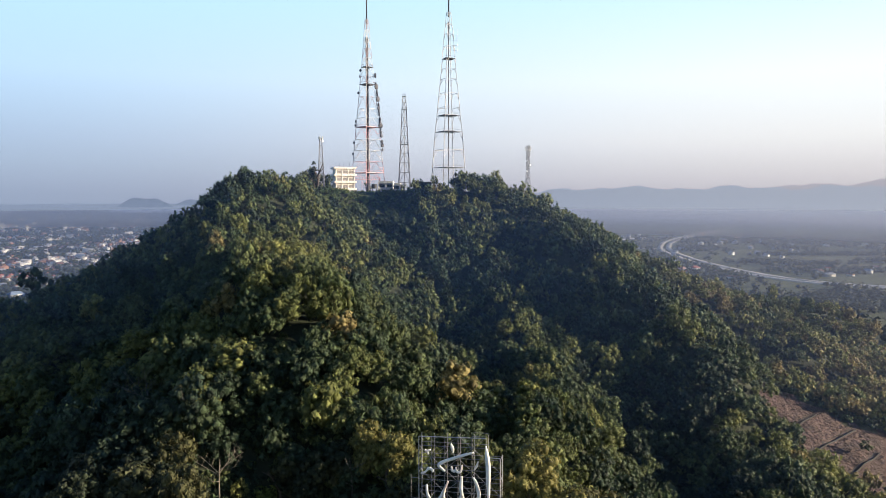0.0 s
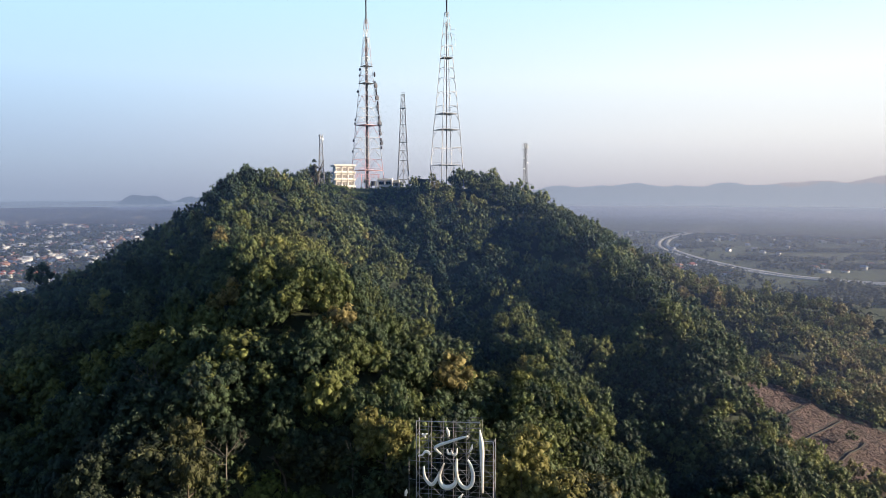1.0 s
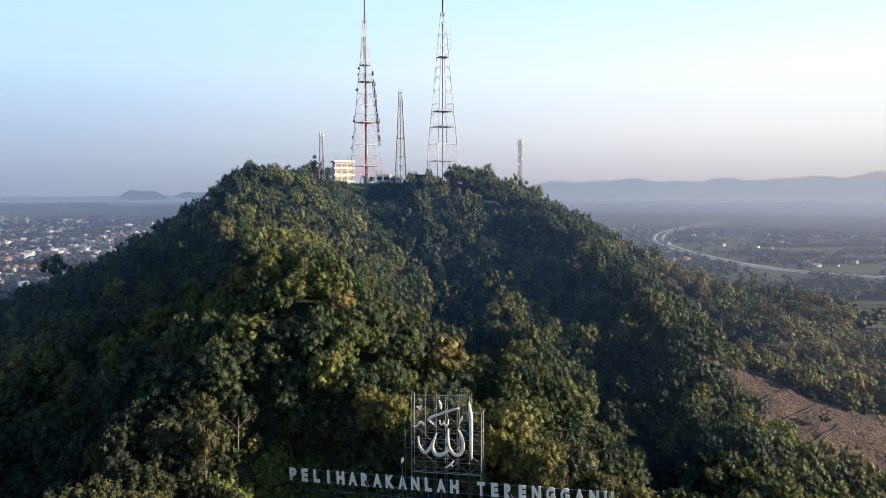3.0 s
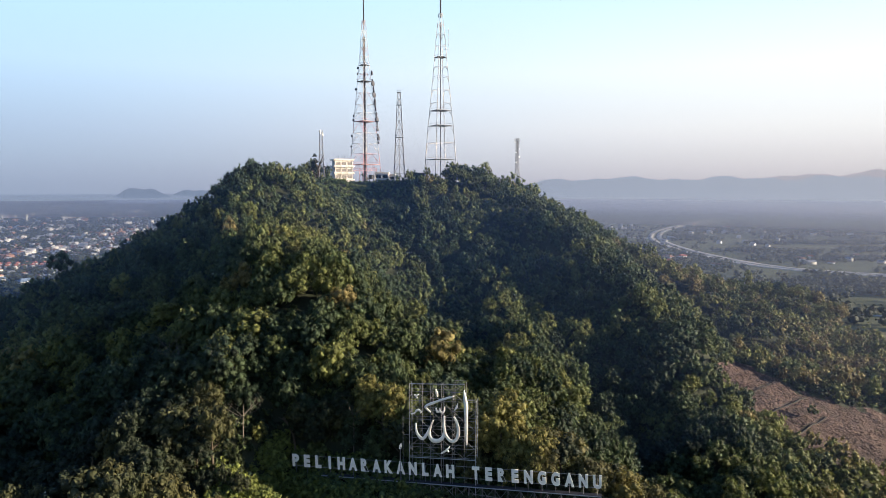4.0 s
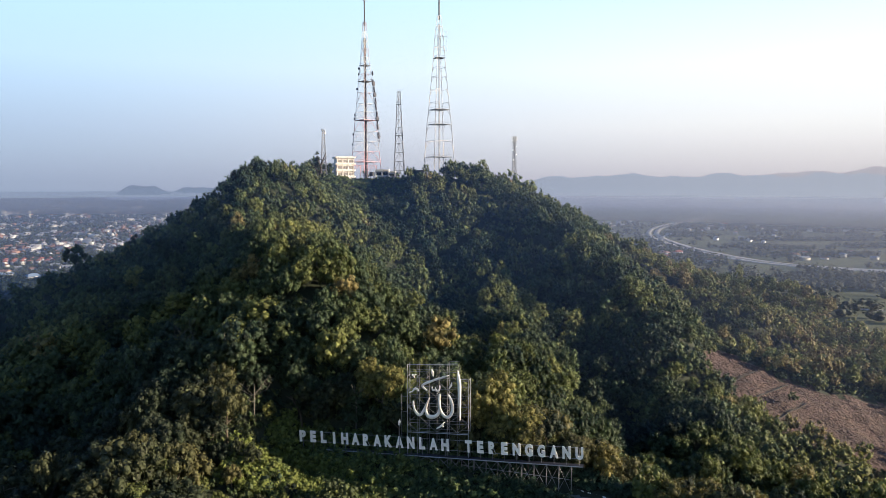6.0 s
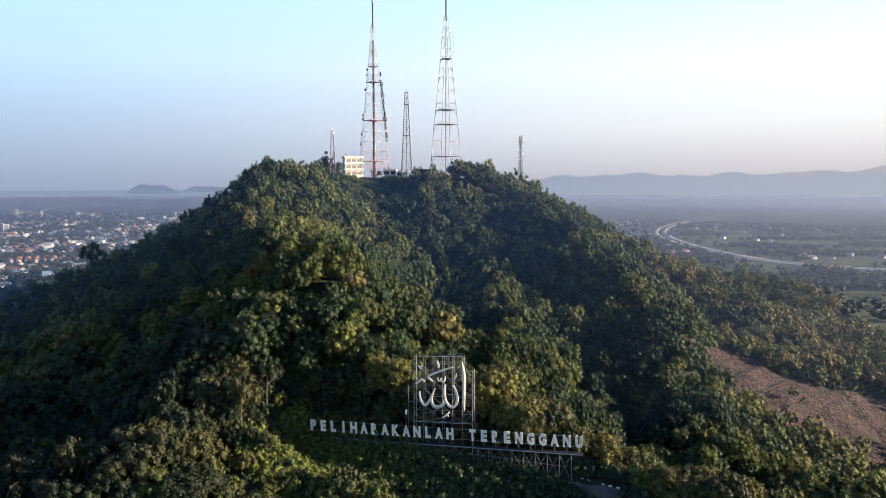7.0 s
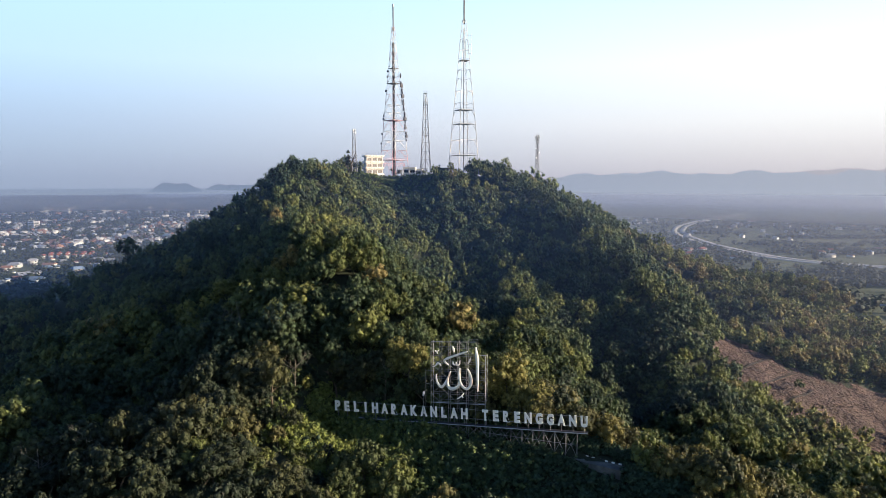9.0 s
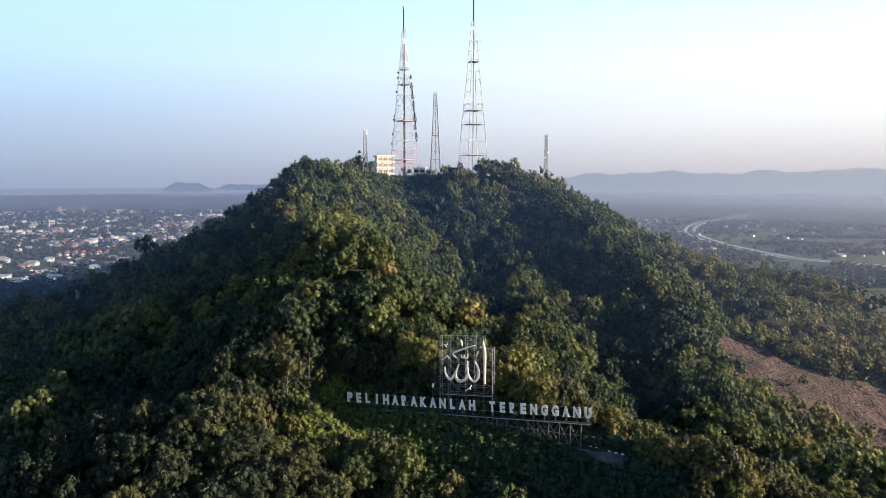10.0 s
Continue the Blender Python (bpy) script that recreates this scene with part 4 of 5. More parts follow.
def make_lettering():
    thing = empty("lettering_sign", 0, 0, 0)
    words = "PELIHARAKANLAH TERENGGANU"
    cache = {}
    n = len(words) - 1
    for k, ch in enumerate(words):
        if ch == " ":
            continue
        if ch not in cache:
            cache[ch] = letter_mesh(ch)
        x = SIGN_A[0] + 0.7 + (SIGN_B[0] - SIGN_A[0] - 1.4) * k / n
        ob = new("letter", cache[ch])
        ob.parent = thing
        ob.matrix_basis = Matrix.Translation(sign_point(x, base_z(x), 0.15)) @ pose(0, 0, 0, 0, -SIGN_RISE, SIGN_ANGLE)
        bar("letter_post", sign_point(x, base_z(x) - 1.35, 0), sign_point(x, base_z(x) + 2.3, 0), 0.06, SCAFFOLD, thing)
    x0, x1 = SIGN_A[0], SIGN_B[0] + 0.1
    for dz, depth, r in ((0.15, 0.0, 0.06), (2.5, 0.0, 0.05)):
        bar("rail", sign_point(x0, base_z(x0) + dz, depth), sign_point(x1, base_z(x1) + dz, depth), r, SCAFFOLD, thing)
    # the deck below the letters
    xa = -23.0
    for depth, r in ((0.75, 0.10), (-0.6, 0.08)):
        tagged(bar("deck_beam", sign_point(xa, base_z(xa) - 1.35, depth), sign_point(x1, base_z(x1) - 1.35, depth), r, STEEL, thing), "pale steel edge beam")
    bm = bmesh.new()
    pts = [sign_point(xa, base_z(xa) - 1.26, 0.7), sign_point(x1, base_z(x1) - 1.26, 0.7), sign_point(x1, base_z(x1) - 1.26, -0.6), sign_point(xa, base_z(xa) - 1.26, -0.6)]
    top = [bm.verts.new(p) for p in pts]
    low = [bm.verts.new(p - Vector((0, 0, 0.08))) for p in pts]
    bm.faces.new(top), bm.faces.new(low[::-1])
    for i in range(4):
        bm.faces.new((top[i], low[i], low[(i + 1) % 4], top[(i + 1) % 4]))
    bmesh.ops.recalc_face_normals(bm, faces=bm.faces)
    part("deck", bm, DARK_STEEL, thing)
    # legs and cross braces down to the slope
    xs = np.arange(xa + 0.5, x1, 2.55)
    for i, x in enumerate(xs):
        for depth in (0.7, -0.6):
            p = sign_point(x, base_z(x) - 1.35, depth)
            bar("deck_leg", p, (p.x, p.y, ground_z(p.x, p.y) - 0.4), 0.05, SCAFFOLD, thing)
        if i + 1 < len(xs):
            x2 = xs[i + 1]
            p, q = sign_point(x, base_z(x) - 1.4, 0.7), sign_point(x2, base_z(x2) - 1.4, 0.7)
            gp, gq = ground_z(p.x, p.y), ground_z(q.x, q.y)
            bar("brace", p, (q.x, q.y, gq), 0.045, SCAFFOLD, thing)
            bar("brace", q, (p.x, p.y, gp), 0.045, SCAFFOLD, thing)
            if p.z - gp > 2.5:
                bar("ledger", (p.x, p.y, (p.z + gp) / 2), (q.x, q.y, (q.z + gq) / 2), 0.05, SCAFFOLD, thing)
    tagged(thing, "white capital letters on a long steel deck along the slope", "sign")


make_lettering()


def stroke_mesh(points, deep=0.3):
    """A flat brush stroke from nodes (x, z, half width), smoothed, cut from thick white sheet."""
    p = np.array(points, float)
    if len(p) > 2:
        out = []
        ext = np.vstack([2 * p[0] - p[1], p, 2 * p[-1] - p[-2]])
        for i in range(1, len(ext) - 2):
            for t in np.linspace(0, 1, 7)[:-1]:
                a, b, c, d = ext[i - 1], ext[i], ext[i + 1], ext[i + 2]
                out.append(0.5 * (2 * b + (c - a) * t + (2 * a - 5 * b + 4 * c - d) * t * t + (3 * b - a - 3 * c + d) * t ** 3))
        p = np.array(out + [p[-1]])
    w = np.maximum(p[:, 2], 0.03)
    tan = np.gradient(p[:, :2], axis=0)
    tan /= np.linalg.norm(tan, axis=1)[:, None] + 1e-9
    nor = np.c_[-tan[:, 1], tan[:, 0]]
    left, right = p[:, :2] + nor * w[:, None], p[:, :2] - nor * w[:, None]
    k = len(p)
    verts = []
    for depth in (0.2 + deep, 0.2):
        for side in (left, right):
            verts += [tuple(sign_point(x, z, depth)) for x, z in side]
    i = np.arange(k - 1)
    faces = [np.stack([i, i + 1, i + k + 1, i + k], 1), np.stack([i + 2 * k + 1, i + 2 * k, i + 3 * k, i + 3 * k + 1], 1),
             np.stack([i + 1, i, i + 2 * k, i + 2 * k + 1], 1), np.stack([i + k, i + k + 1, i + 3 * k + 1, i + 3 * k], 1),
             np.array([(0, k, 3 * k, 2 * k), (2 * k - 1, k - 1, 3 * k - 1, 4 * k - 1)])]
    return mesh_np("calligraphy_stroke", verts, faces, [LETTER])


def make_calligraphy():
    thing = empty("calligraphy_sign", 0, 0, 0)

    def at(cx, cy, w=0):
        x = -4.1 + (cx - 122) * 0.04
        return (x, 48.5 + 0.06 * (x + 4.1) - (cy - 97) * 0.0388, w * 0.032)

    strokes = [
        [(403, 126, 2), (407, 165, 9), (412, 210, 12), (414, 300, 9), (416, 415, 4)],
        [(352, 266, 4), (366, 295, 7), (375, 340, 9), (369, 378, 10), (350, 398, 9), (326, 388, 9), (308, 355, 8), (302, 310, 8), (304, 264, 5)],
        [(306, 340, 7), (296, 380, 10), (268, 400, 12), (240, 393, 11), (228, 362, 8), (234, 325, 6), (248, 288, 4)],
        [(248, 288, 4), (230, 330, 6), (212, 370, 9), (192, 390, 9), (172, 374, 8), (160, 345, 6), (158, 308, 4)],
        [(353, 156, 3), (318, 168, 6), (270, 186, 7), (222, 206, 8), (210, 222, 7), (236, 246, 3)],
        [(262, 222, 3), (266, 240, 5), (279, 240, 5), (281, 224, 3)],
        [(281, 234, 4), (288, 245, 5), (302, 240, 5), (306, 214, 2)],
        [(371, 195, 2), (366, 214, 6), (356, 232, 3)],
        [(260, 120, 2), (266, 142, 8), (270, 162, 2)],
        [(134, 258, 3), (152, 252, 4), (166, 236, 7), (180, 240, 6), (186, 250, 3)],
        [(150, 152, 3), (160, 158, 5), (174, 152, 3)],
        [(160, 156, 4), (166, 172, 3)],
        [(287, 466, 3), (302, 458, 5), (318, 444, 6), (330, 428, 3)],
        [(318, 444, 4), (326, 456, 3)],
    ]
    for s in strokes:
        ob = new("calligraphy_stroke", stroke_mesh([at(*q) for q in s]))
        ob.parent = thing
        tagged(ob, "white calligraphic stroke cut from sheet")
    # scaffold: two layers of posts, rails between, diagonals in the panels
    xs = [-4.1, -1.9, 0.3, 2.5, 4.8, 7.1, 9.4]
    tops = [48.5, 48.6, 48.8, 48.9, 49.1, 49.2, 46.0]
    for depth in (0.0, -1.8):
        for i, x in enumerate(xs):
            p = sign_point(x, tops[i], depth)
            bar("post", (p.x, p.y, ground_z(p.x, p.y) - 0.3), p, 0.075 if i in (0, 6) else 0.055, STEEL if i in (0, 6) else SCAFFOLD, thing)
        for i in range(6):
            a, b = xs[i], xs[i + 1]
            h = min(tops[i], tops[i + 1])
            zs = np.arange(33.3, h + 0.1, 1.95)
            for k, z in enumerate(zs):
                zz = z + 0.05 * (a + 4.1)
                if zz > h + 0.3:
                    continue
                bar("rail", sign_point(a, zz, depth), sign_point(b, zz + 0.1, depth), 0.05, SCAFFOLD, thing)
                if k + 1 < len(zs) and depth == 0.0:
                    up = (i + k) % 2
                    bar("brace", sign_point(a, zz + (0 if up else 1.95), depth), sign_point(b, zz + (1.95 if up else 0), depth), 0.04, SCAFFOLD, thing)
    for i, x in enumerate(xs):
        for z in (34.5, 38.4, 42.3, 45.8):
            bar("tie", sign_point(x, z, 0.0), sign_point(x, z, -1.8), 0.045, SCAFFOLD, thing)
    for a, b in ((0, 5), (5, 6)):
        h = min(tops[a], tops[b])
        bar("top_rail", sign_point(xs[a], tops[a] if a == 0 else h, 0.02), sign_point(xs[b], h if a else tops[b], 0.02), 0.085, STEEL, thing)
    bar("bottom_rail", sign_point(xs[0], 33.0, 0.02), sign_point(xs[6], 33.7, 0.02), 0.085, STEEL, thing)
    # lean-to bay on the side of the first words
    for x, z in ((-5.6, 41.0), (-5.6, 37.5)):
        bar("rail", sign_point(x, z, -0.5), sign_point(-4.1, z, -0.5), 0.05, SCAFFOLD, thing)
    bar("post", sign_point(-5.6, 30.0, -0.5), sign_point(-5.6, 41.5, -0.5), 0.055, SCAFFOLD, thing)
    tagged(thing, "white calligraphy strokes mounted in a tall steel scaffold", "sign")


make_calligraphy()


def make_marker():
    p = sign_point(-5.9, 35.2, 0.3)
    g = ground_z(p.x, p.y)
    thing = empty("marker_board", p.x, p.y, g)
    bar("post", (0, 0, -0.3), (0, 0, 35.0 - g), 0.05, SCAFFOLD, thing)
    bm = bmesh.new()
    v = [bm.verts.new(q) for q in ((-0.3, 0, 34.6 - g), (0.1, 0, 34.5 - g), (0.3, 0, 35.3 - g), (0.15, 0, 35.9 - g), (-0.25, 0, 35.4 - g))]
    f = bm.faces.new(v)
    r = bmesh.ops.extrude_face_region(bm, geom=[f])
    bmesh.ops.translate(bm, vec=(0, 0.08, 0), verts=[q for q in r["geom"] if isinstance(q, bmesh.types.BMVert)])
    bmesh.ops.recalc_face_normals(bm, faces=bm.faces)
    part("board", bm, LETTER, thing)
    tagged(thing, "small white board on a post beside the lettering", "board")


make_marker()


def make_hill_road():
    """The bend of the hill road below the end of the lettering, with its black and white kerb."""
    pts = np.array([(25.0, 108.5), (30.3, 105.0), (34.5, 101.6), (38.6, 98.9), (41.5, 97.3)])
    tan = np.gradient(pts, axis=0)
    tan /= np.linalg.norm(tan, axis=1)[:, None]
    nor = np.c_[tan[:, 1], -tan[:, 0]]
    bm = bmesh.new()
    rows = []
    for (x, y), (nx, ny) in zip(pts, nor):
        z = ROAD_Z
        rows.append([bm.verts.new((x + nx * w, y + ny * w, z + 0.02 * w)) for w in (0.0, 1.6, 3.2)] + [bm.verts.new((x + nx * 3.4, y + ny * 3.4, z - 2.5))])
    for a, b in zip(rows[:-1], rows[1:]):
        for k in range(3):
            bm.faces.new((a[k], a[k + 1], b[k + 1], b[k]))
    bmesh.ops.recalc_face_normals(bm, faces=bm.faces)
    road = part("road_bend", bm, CONCRETE)
    tagged(road, "grey concrete bend of the hill road", "road", kind="structure")
    kerb = empty("kerb", 0, 0, 0)
    k = 0
    for a, b in zip(pts[:-1], pts[1:]):
        steps = max(1, int(np.hypot(*(b - a)) / 0.75))
        ang = math.degrees(math.atan2(b[1] - a[1], b[0] - a[0]))
        for s in range(steps):
            p = a + (b - a) * (s + 0.5) / steps
            ob = part("kerb_block", box_bm(-0.36, 0.36, -0.12, 0.12, -0.1, 0.32, 0.03), WHITE_PAINT if k % 2 else BLACK_PAINT, kerb)
            ob.matrix_basis = pose(p[0], p[1], ROAD_Z, 0, 0, ang)
            k += 1
    tagged(kerb, "kerb of alternating black and white blocks", "kerb")


ROAD_Z = 23.0
make_hill_road()


def make_drain(points, width):
    """A dark open drain running over the cleared slope."""
    bm = bmesh.new()
    rows = []
    pts = np.array(points, float)
    d = np.gradient(pts, axis=0)
    d /= np.linalg.norm(d, axis=1)[:, None]
    for (x, y), (dx, dy) in zip(pts, d):
        z = ground_z(x, y)
        rows.append([bm.verts.new((x - dy * w, y + dx * w, z + h)) for w, h in ((-width, 0.15), (-width * 0.8, 0.42), (-width * 0.6, 0.42), (-width * 0.5, 0.12), (width * 0.5, 0.12), (width * 0.6, 0.42), (width * 0.8, 0.42), (width, 0.15))])
    for a, b in zip(rows[:-1], rows[1:]):
        for k in range(7):
            bm.faces.new((a[k], a[k + 1], b[k + 1], b[k]))
    bmesh.ops.recalc_face_normals(bm, faces=bm.faces)
    tagged(part("drain", bm, DARK_CONCRETE), "dark concrete drain across the cleared slope", "drain", "slope drains", "structure")


DARK_CONCRETE = material("near_black_concrete", (0.022, 0.020, 0.019), 0.9, scale=0.3, fine=0.2)
make_drain([(100 + 4.3 * k, 196 + 3.37 * k) for k in range(11)], 1.0)
make_drain([(117 + 0.6 * k, 208.5 - 1.5 * k) for k in range(6)], 1.3)
make_drain([(107 + 3.0 * k, 211.5 + 2.6 * k) for k in range(9)], 0.75)
make_drain([(126 + 2.8 * k, 203 + 2.4 * k) for k in range(8)], 0.8)

# ======================================================================
# towers and buildings on the summit
# ======================================================================


def dish(parent, x, y, z, r, face, mat):
    """A drum antenna: shallow bowl, rim and mount."""
    bm = bmesh.new()
    rings = [(0.02, 0.0), (r * 0.6, 0.06), (r, 0.22), (r, 0.5), (r * 0.92, 0.5), (r * 0.5, 0.66)]
    rows = [[bm.verts.new((q * math.cos(a * math.pi / 5), -h * r * 1.2 + 0.2, q * math.sin(a * math.pi / 5))) for a in range(10)] for q, h in rings]
    for a, b in zip(rows[:-1], rows[1:]):
        for k in range(10):
            bm.faces.new((a[k], a[(k + 1) % 10], b[(k + 1) % 10], b[k]))
    bm.faces.new(rows[-1])
    bmesh.ops.recalc_face_normals(bm, faces=bm.faces)
    ob = part("dish_antenna", bm, mat, parent)
    ob.matrix_basis = pose(x, y, z, 0, 0, face)
    return ob


def lattice_tower(name, label, x, y, z0, turn, stages, mast, leg_r, brace_r, paints, dishes=(), ladder=None, arch=False, extras=(), dish_mat=None):
    """A four-legged lattice tower. stages: (height, half width) from the foot up; mast: (top height, radius)."""
    thing = empty(name, x, y, z0, turn)
    corner = [(1, 1), (-1, 1), (-1, -1), (1, -1)]
    for k, ((h0, w0), (h1, w1)) in enumerate(zip(stages[:-1], stages[1:])):
        mat = paints[k % len(paints)]
        f = 1 - 0.55 * h0 / stages[-1][0]
        lr, br = leg_r * f, brace_r * (0.6 + 0.4 * f)
        for i, (cx, cy) in enumerate(corner):
            nx, ny = corner[(i + 1) % 4]
            p0, p1 = Vector((cx * w0, cy * w0, h0)), Vector((cx * w1, cy * w1, h1))
            q0, q1 = Vector((nx * w0, ny * w0, h0)), Vector((nx * w1, ny * w1, h1))
            bar("leg", p0, p1, lr, mat, thing)
            bar("ring_beam", p1, q1, br * 1.25, mat, thing)
            mid = (p1 + q1) / 2
            if arch:
                bar("brace", p0.lerp(p1, 0.55), p1.lerp(mid, 0.45), br, mat, thing)
                bar("brace", q0.lerp(q1, 0.55), q1.lerp(mid, 0.45), br, mat, thing)
            else:
                bar("brace", p0, mid, br, mat, thing)
                bar("brace", q0, mid, br, mat, thing)
                if w0 > 3:
                    bar("strut", p0.lerp(p1, 0.5), p0.lerp(mid, 0.5), br * 0.7, mat, thing)
                    bar("strut", q0.lerp(q1, 0.5), q0.lerp(mid, 0.5), br * 0.7, mat, thing)
    for h, half, mat in extras:                      # platforms with a rail
        bm = box_bm(-half, half, -half, half, h - 0.12, h + 0.12)
        part("platform", bm, mat, thing)
        for i, (cx, cy) in enumerate(corner):
            nx, ny = corner[(i + 1) % 4]
            bar("platform_rail", (cx * half, cy * half, h + 1.1), (nx * half, ny * half, h + 1.1), 0.05, mat, thing)
    if ladder:
        r, top, mat = ladder
        bar("cable_ladder", (0, 0, 0), (0, 0, top), r, mat, thing)
    if mast:
        h0 = stages[-1][0]
        tagged(bar("mast", (0, 0, h0 - 2), (0, 0, mast[0]), mast[1], DARK_STEEL, thing), "dark pole antenna")
        bar("mast_tip", (0, 0, mast[0] - 1.4), (0, 0, mast[0]), mast[1] * 1.7, STEEL, thing)
    for dx, dy, h, r, face in dishes:
        dish(thing, dx, dy, h, r, face, dish_mat or DISH)
    return tagged(thing, label, "tower", "towers on the summit")


def width_at(stages, h):
    hs, ws = [s[0] for s in stages], [s[1] for s in stages]
    return float(np.interp(h, hs, ws))


def make_towers():
    r = np.random.RandomState(9)
    # half widths of the square; a tower turned 45 degrees shows 1.41 times as wide
    s1 = [(0, 6.1), (9.4, 5.6), (15, 5.2), (20.5, 4.85), (26, 4.45), (32, 4.1), (36.5, 3.75), (41, 3.4), (47, 3.0), (53, 2.55), (57, 2.25), (61.5, 1.95), (66, 1.65), (70.5, 1.4), (75, 1.15), (79.5, 0.95), (84.5, 0.7)]
    d1 = []
    for h in (21, 23.2, 25, 28, 29.6, 31.2, 33, 34.6, 36, 38.5, 40, 41.6, 43, 46, 48, 49.5, 52, 53.5, 57.5):
        w = width_at(s1, h)
        d1.append((w + 0.45, -w - 0.3, h, r.uniform(0.8, 1.4), r.uniform(5, 60)))
    for h in (19, 24.5, 33, 35, 49, 57, 60):
        w = width_at(s1, h)
        d1.append((-w - 0.2, w + 0.3, h, r.uniform(0.5, 0.75), r.uniform(-120, -40)))
    lattice_tower("lattice_tower", "tall red and white lattice telecom tower hung with dish antennas", -37.6, 340, 91, 45, s1, (97.3, 0.36), 0.17, 0.075,
                  [RED_STEEL, RED_STEEL, WHITE_STEEL, WHITE_STEEL, RED_STEEL, WHITE_STEEL, WHITE_STEEL, DARK_RED, WHITE_STEEL, DARK_RED, WHITE_STEEL, WHITE_STEEL, DARK_RED, WHITE_STEEL, WHITE_STEEL, DARK_RED], d1, (0.72, 76, DARK_STEEL), False,
                  [(9.5, 5.7, RED_STEEL), (32.1, 4.3, RED_STEEL), (53, 2.9, DARK_STEEL), (61.5, 2.2, DARK_STEEL)], DARK_DISH)
    s2 = [(0, 6.6), (12.2, 6.0), (21, 5.5), (30, 5.0), (38, 4.3), (42, 4.05), (49, 3.55), (56, 3.0), (61, 2.65), (66, 2.4), (72, 2.05), (78, 1.65), (83, 1.2), (88.5, 0.8)]
    t2 = lattice_tower("lattice_tower", "pale grey lattice broadcast tower with a dark pole mast", 2.8, 342, 91, 28, s2, (109, 0.45), 0.21, 0.085,
                       [PALE_STEEL, WHITE_STEEL, PALE_STEEL, PALE_STEEL, PALE_STEEL, WHITE_STEEL, PALE_STEEL, PALE_STEEL, WHITE_STEEL, WHITE_STEEL, PALE_STEEL, WHITE_STEEL, WHITE_STEEL], (), (0.32, 84, GREY_STEEL), True,
                       [(30.2, 4.2, GREY_STEEL), (12.3, 5.2, GREY_STEEL), (66, 2.5, DARK_STEEL), (38.2, 3.9, GREY_STEEL)])
    for h in (70, 72.5, 75, 77.5, 80):                # panel aerials on short arms
        bar("aerial_arm", (1.2, -0.8, h), (3.6, -2.2, h), 0.06, STEEL, t2)
        bar("aerial", (3.6, -2.2, h - 0.7), (3.6, -2.2, h + 0.7), 0.12, DISH, t2)
    s3 = [(0, 3.1), (5, 2.85), (10, 2.6), (15, 2.35), (20, 2.1), (24.5, 1.9), (29, 1.7), (33.5, 1.5), (38, 1.3), (42, 1.12), (45.5, 1.0), (48.8, 0.9)]
    lattice_tower("lattice_tower", "slim grey lattice tower with square top", -19.9, 350, 91, 8, s3, None, 0.17, 0.09, [GREY_STEEL], (), (0.16, 47, GREY_STEEL), False,
                  [(24.5, 2.2, GREY_STEEL), (42, 1.5, GREY_STEEL), (48.8, 1.1, GREY_STEEL)])
    s4 = [(0, 1.5), (5, 1.3), (10, 1.1), (14, 0.95), (18, 0.8), (22, 0.65), (25.5, 0.55)]
    t4 = lattice_tower("lattice_tower", "short slim lattice mast with small antennas", -58.4, 325, 91, 20, s4, None, 0.15, 0.08, [GREY_STEEL], [(0.8, -0.7, 24, 0.5, 30), (-0.8, -0.6, 25.5, 0.5, -40)], None, False, ())
    for a in (0, 120, 240):
        c, s = math.cos(radians(a)), math.sin(radians(a))
        bar("panel_antenna", (c * 0.9, s * 0.9, 24.2), (c * 0.9, s * 0.9, 26.4), 0.16, DISH, t4)
    s5 = [(0, 1.7), (6, 1.5), (12, 1.3), (18, 1.1), (24, 0.95), (30, 0.85), (36, 0.8), (39, 0.8)]
    t5 = lattice_tower("lattice_tower", "slim lattice phone mast with panel antennas and dishes", 57, 455, 83.5, 15, s5, None, 0.17, 0.09, [GREY_STEEL],
                       [(1.2, -0.8, 26, 0.6, 20), (-1.2, -0.6, 29, 0.6, -40), (1.1, -0.9, 31.5, 0.5, 60), (-1.1, -0.9, 22, 0.6, 0)], (0.2, 38, DARK_STEEL), False, [(35, 1.6, STEEL)])
    for k in range(6):
        c, s = math.cos(radians(60 * k)), math.sin(radians(60 * k))
        bar("panel_antenna", (c * 1.9, s * 1.9, 35.6), (c * 1.9, s * 1.9, 38.4), 0.2, DISH, t5)


DARK_RED = material("dull_grey_red_paint", (0.34, 0.26, 0.27), 0.6, scale=0.5, fine=0.15)
DARK_DISH = material("grey_dish_cover", (0.055, 0.055, 0.07), 0.6, scale=0.8, spread=0.5)
make_towers()


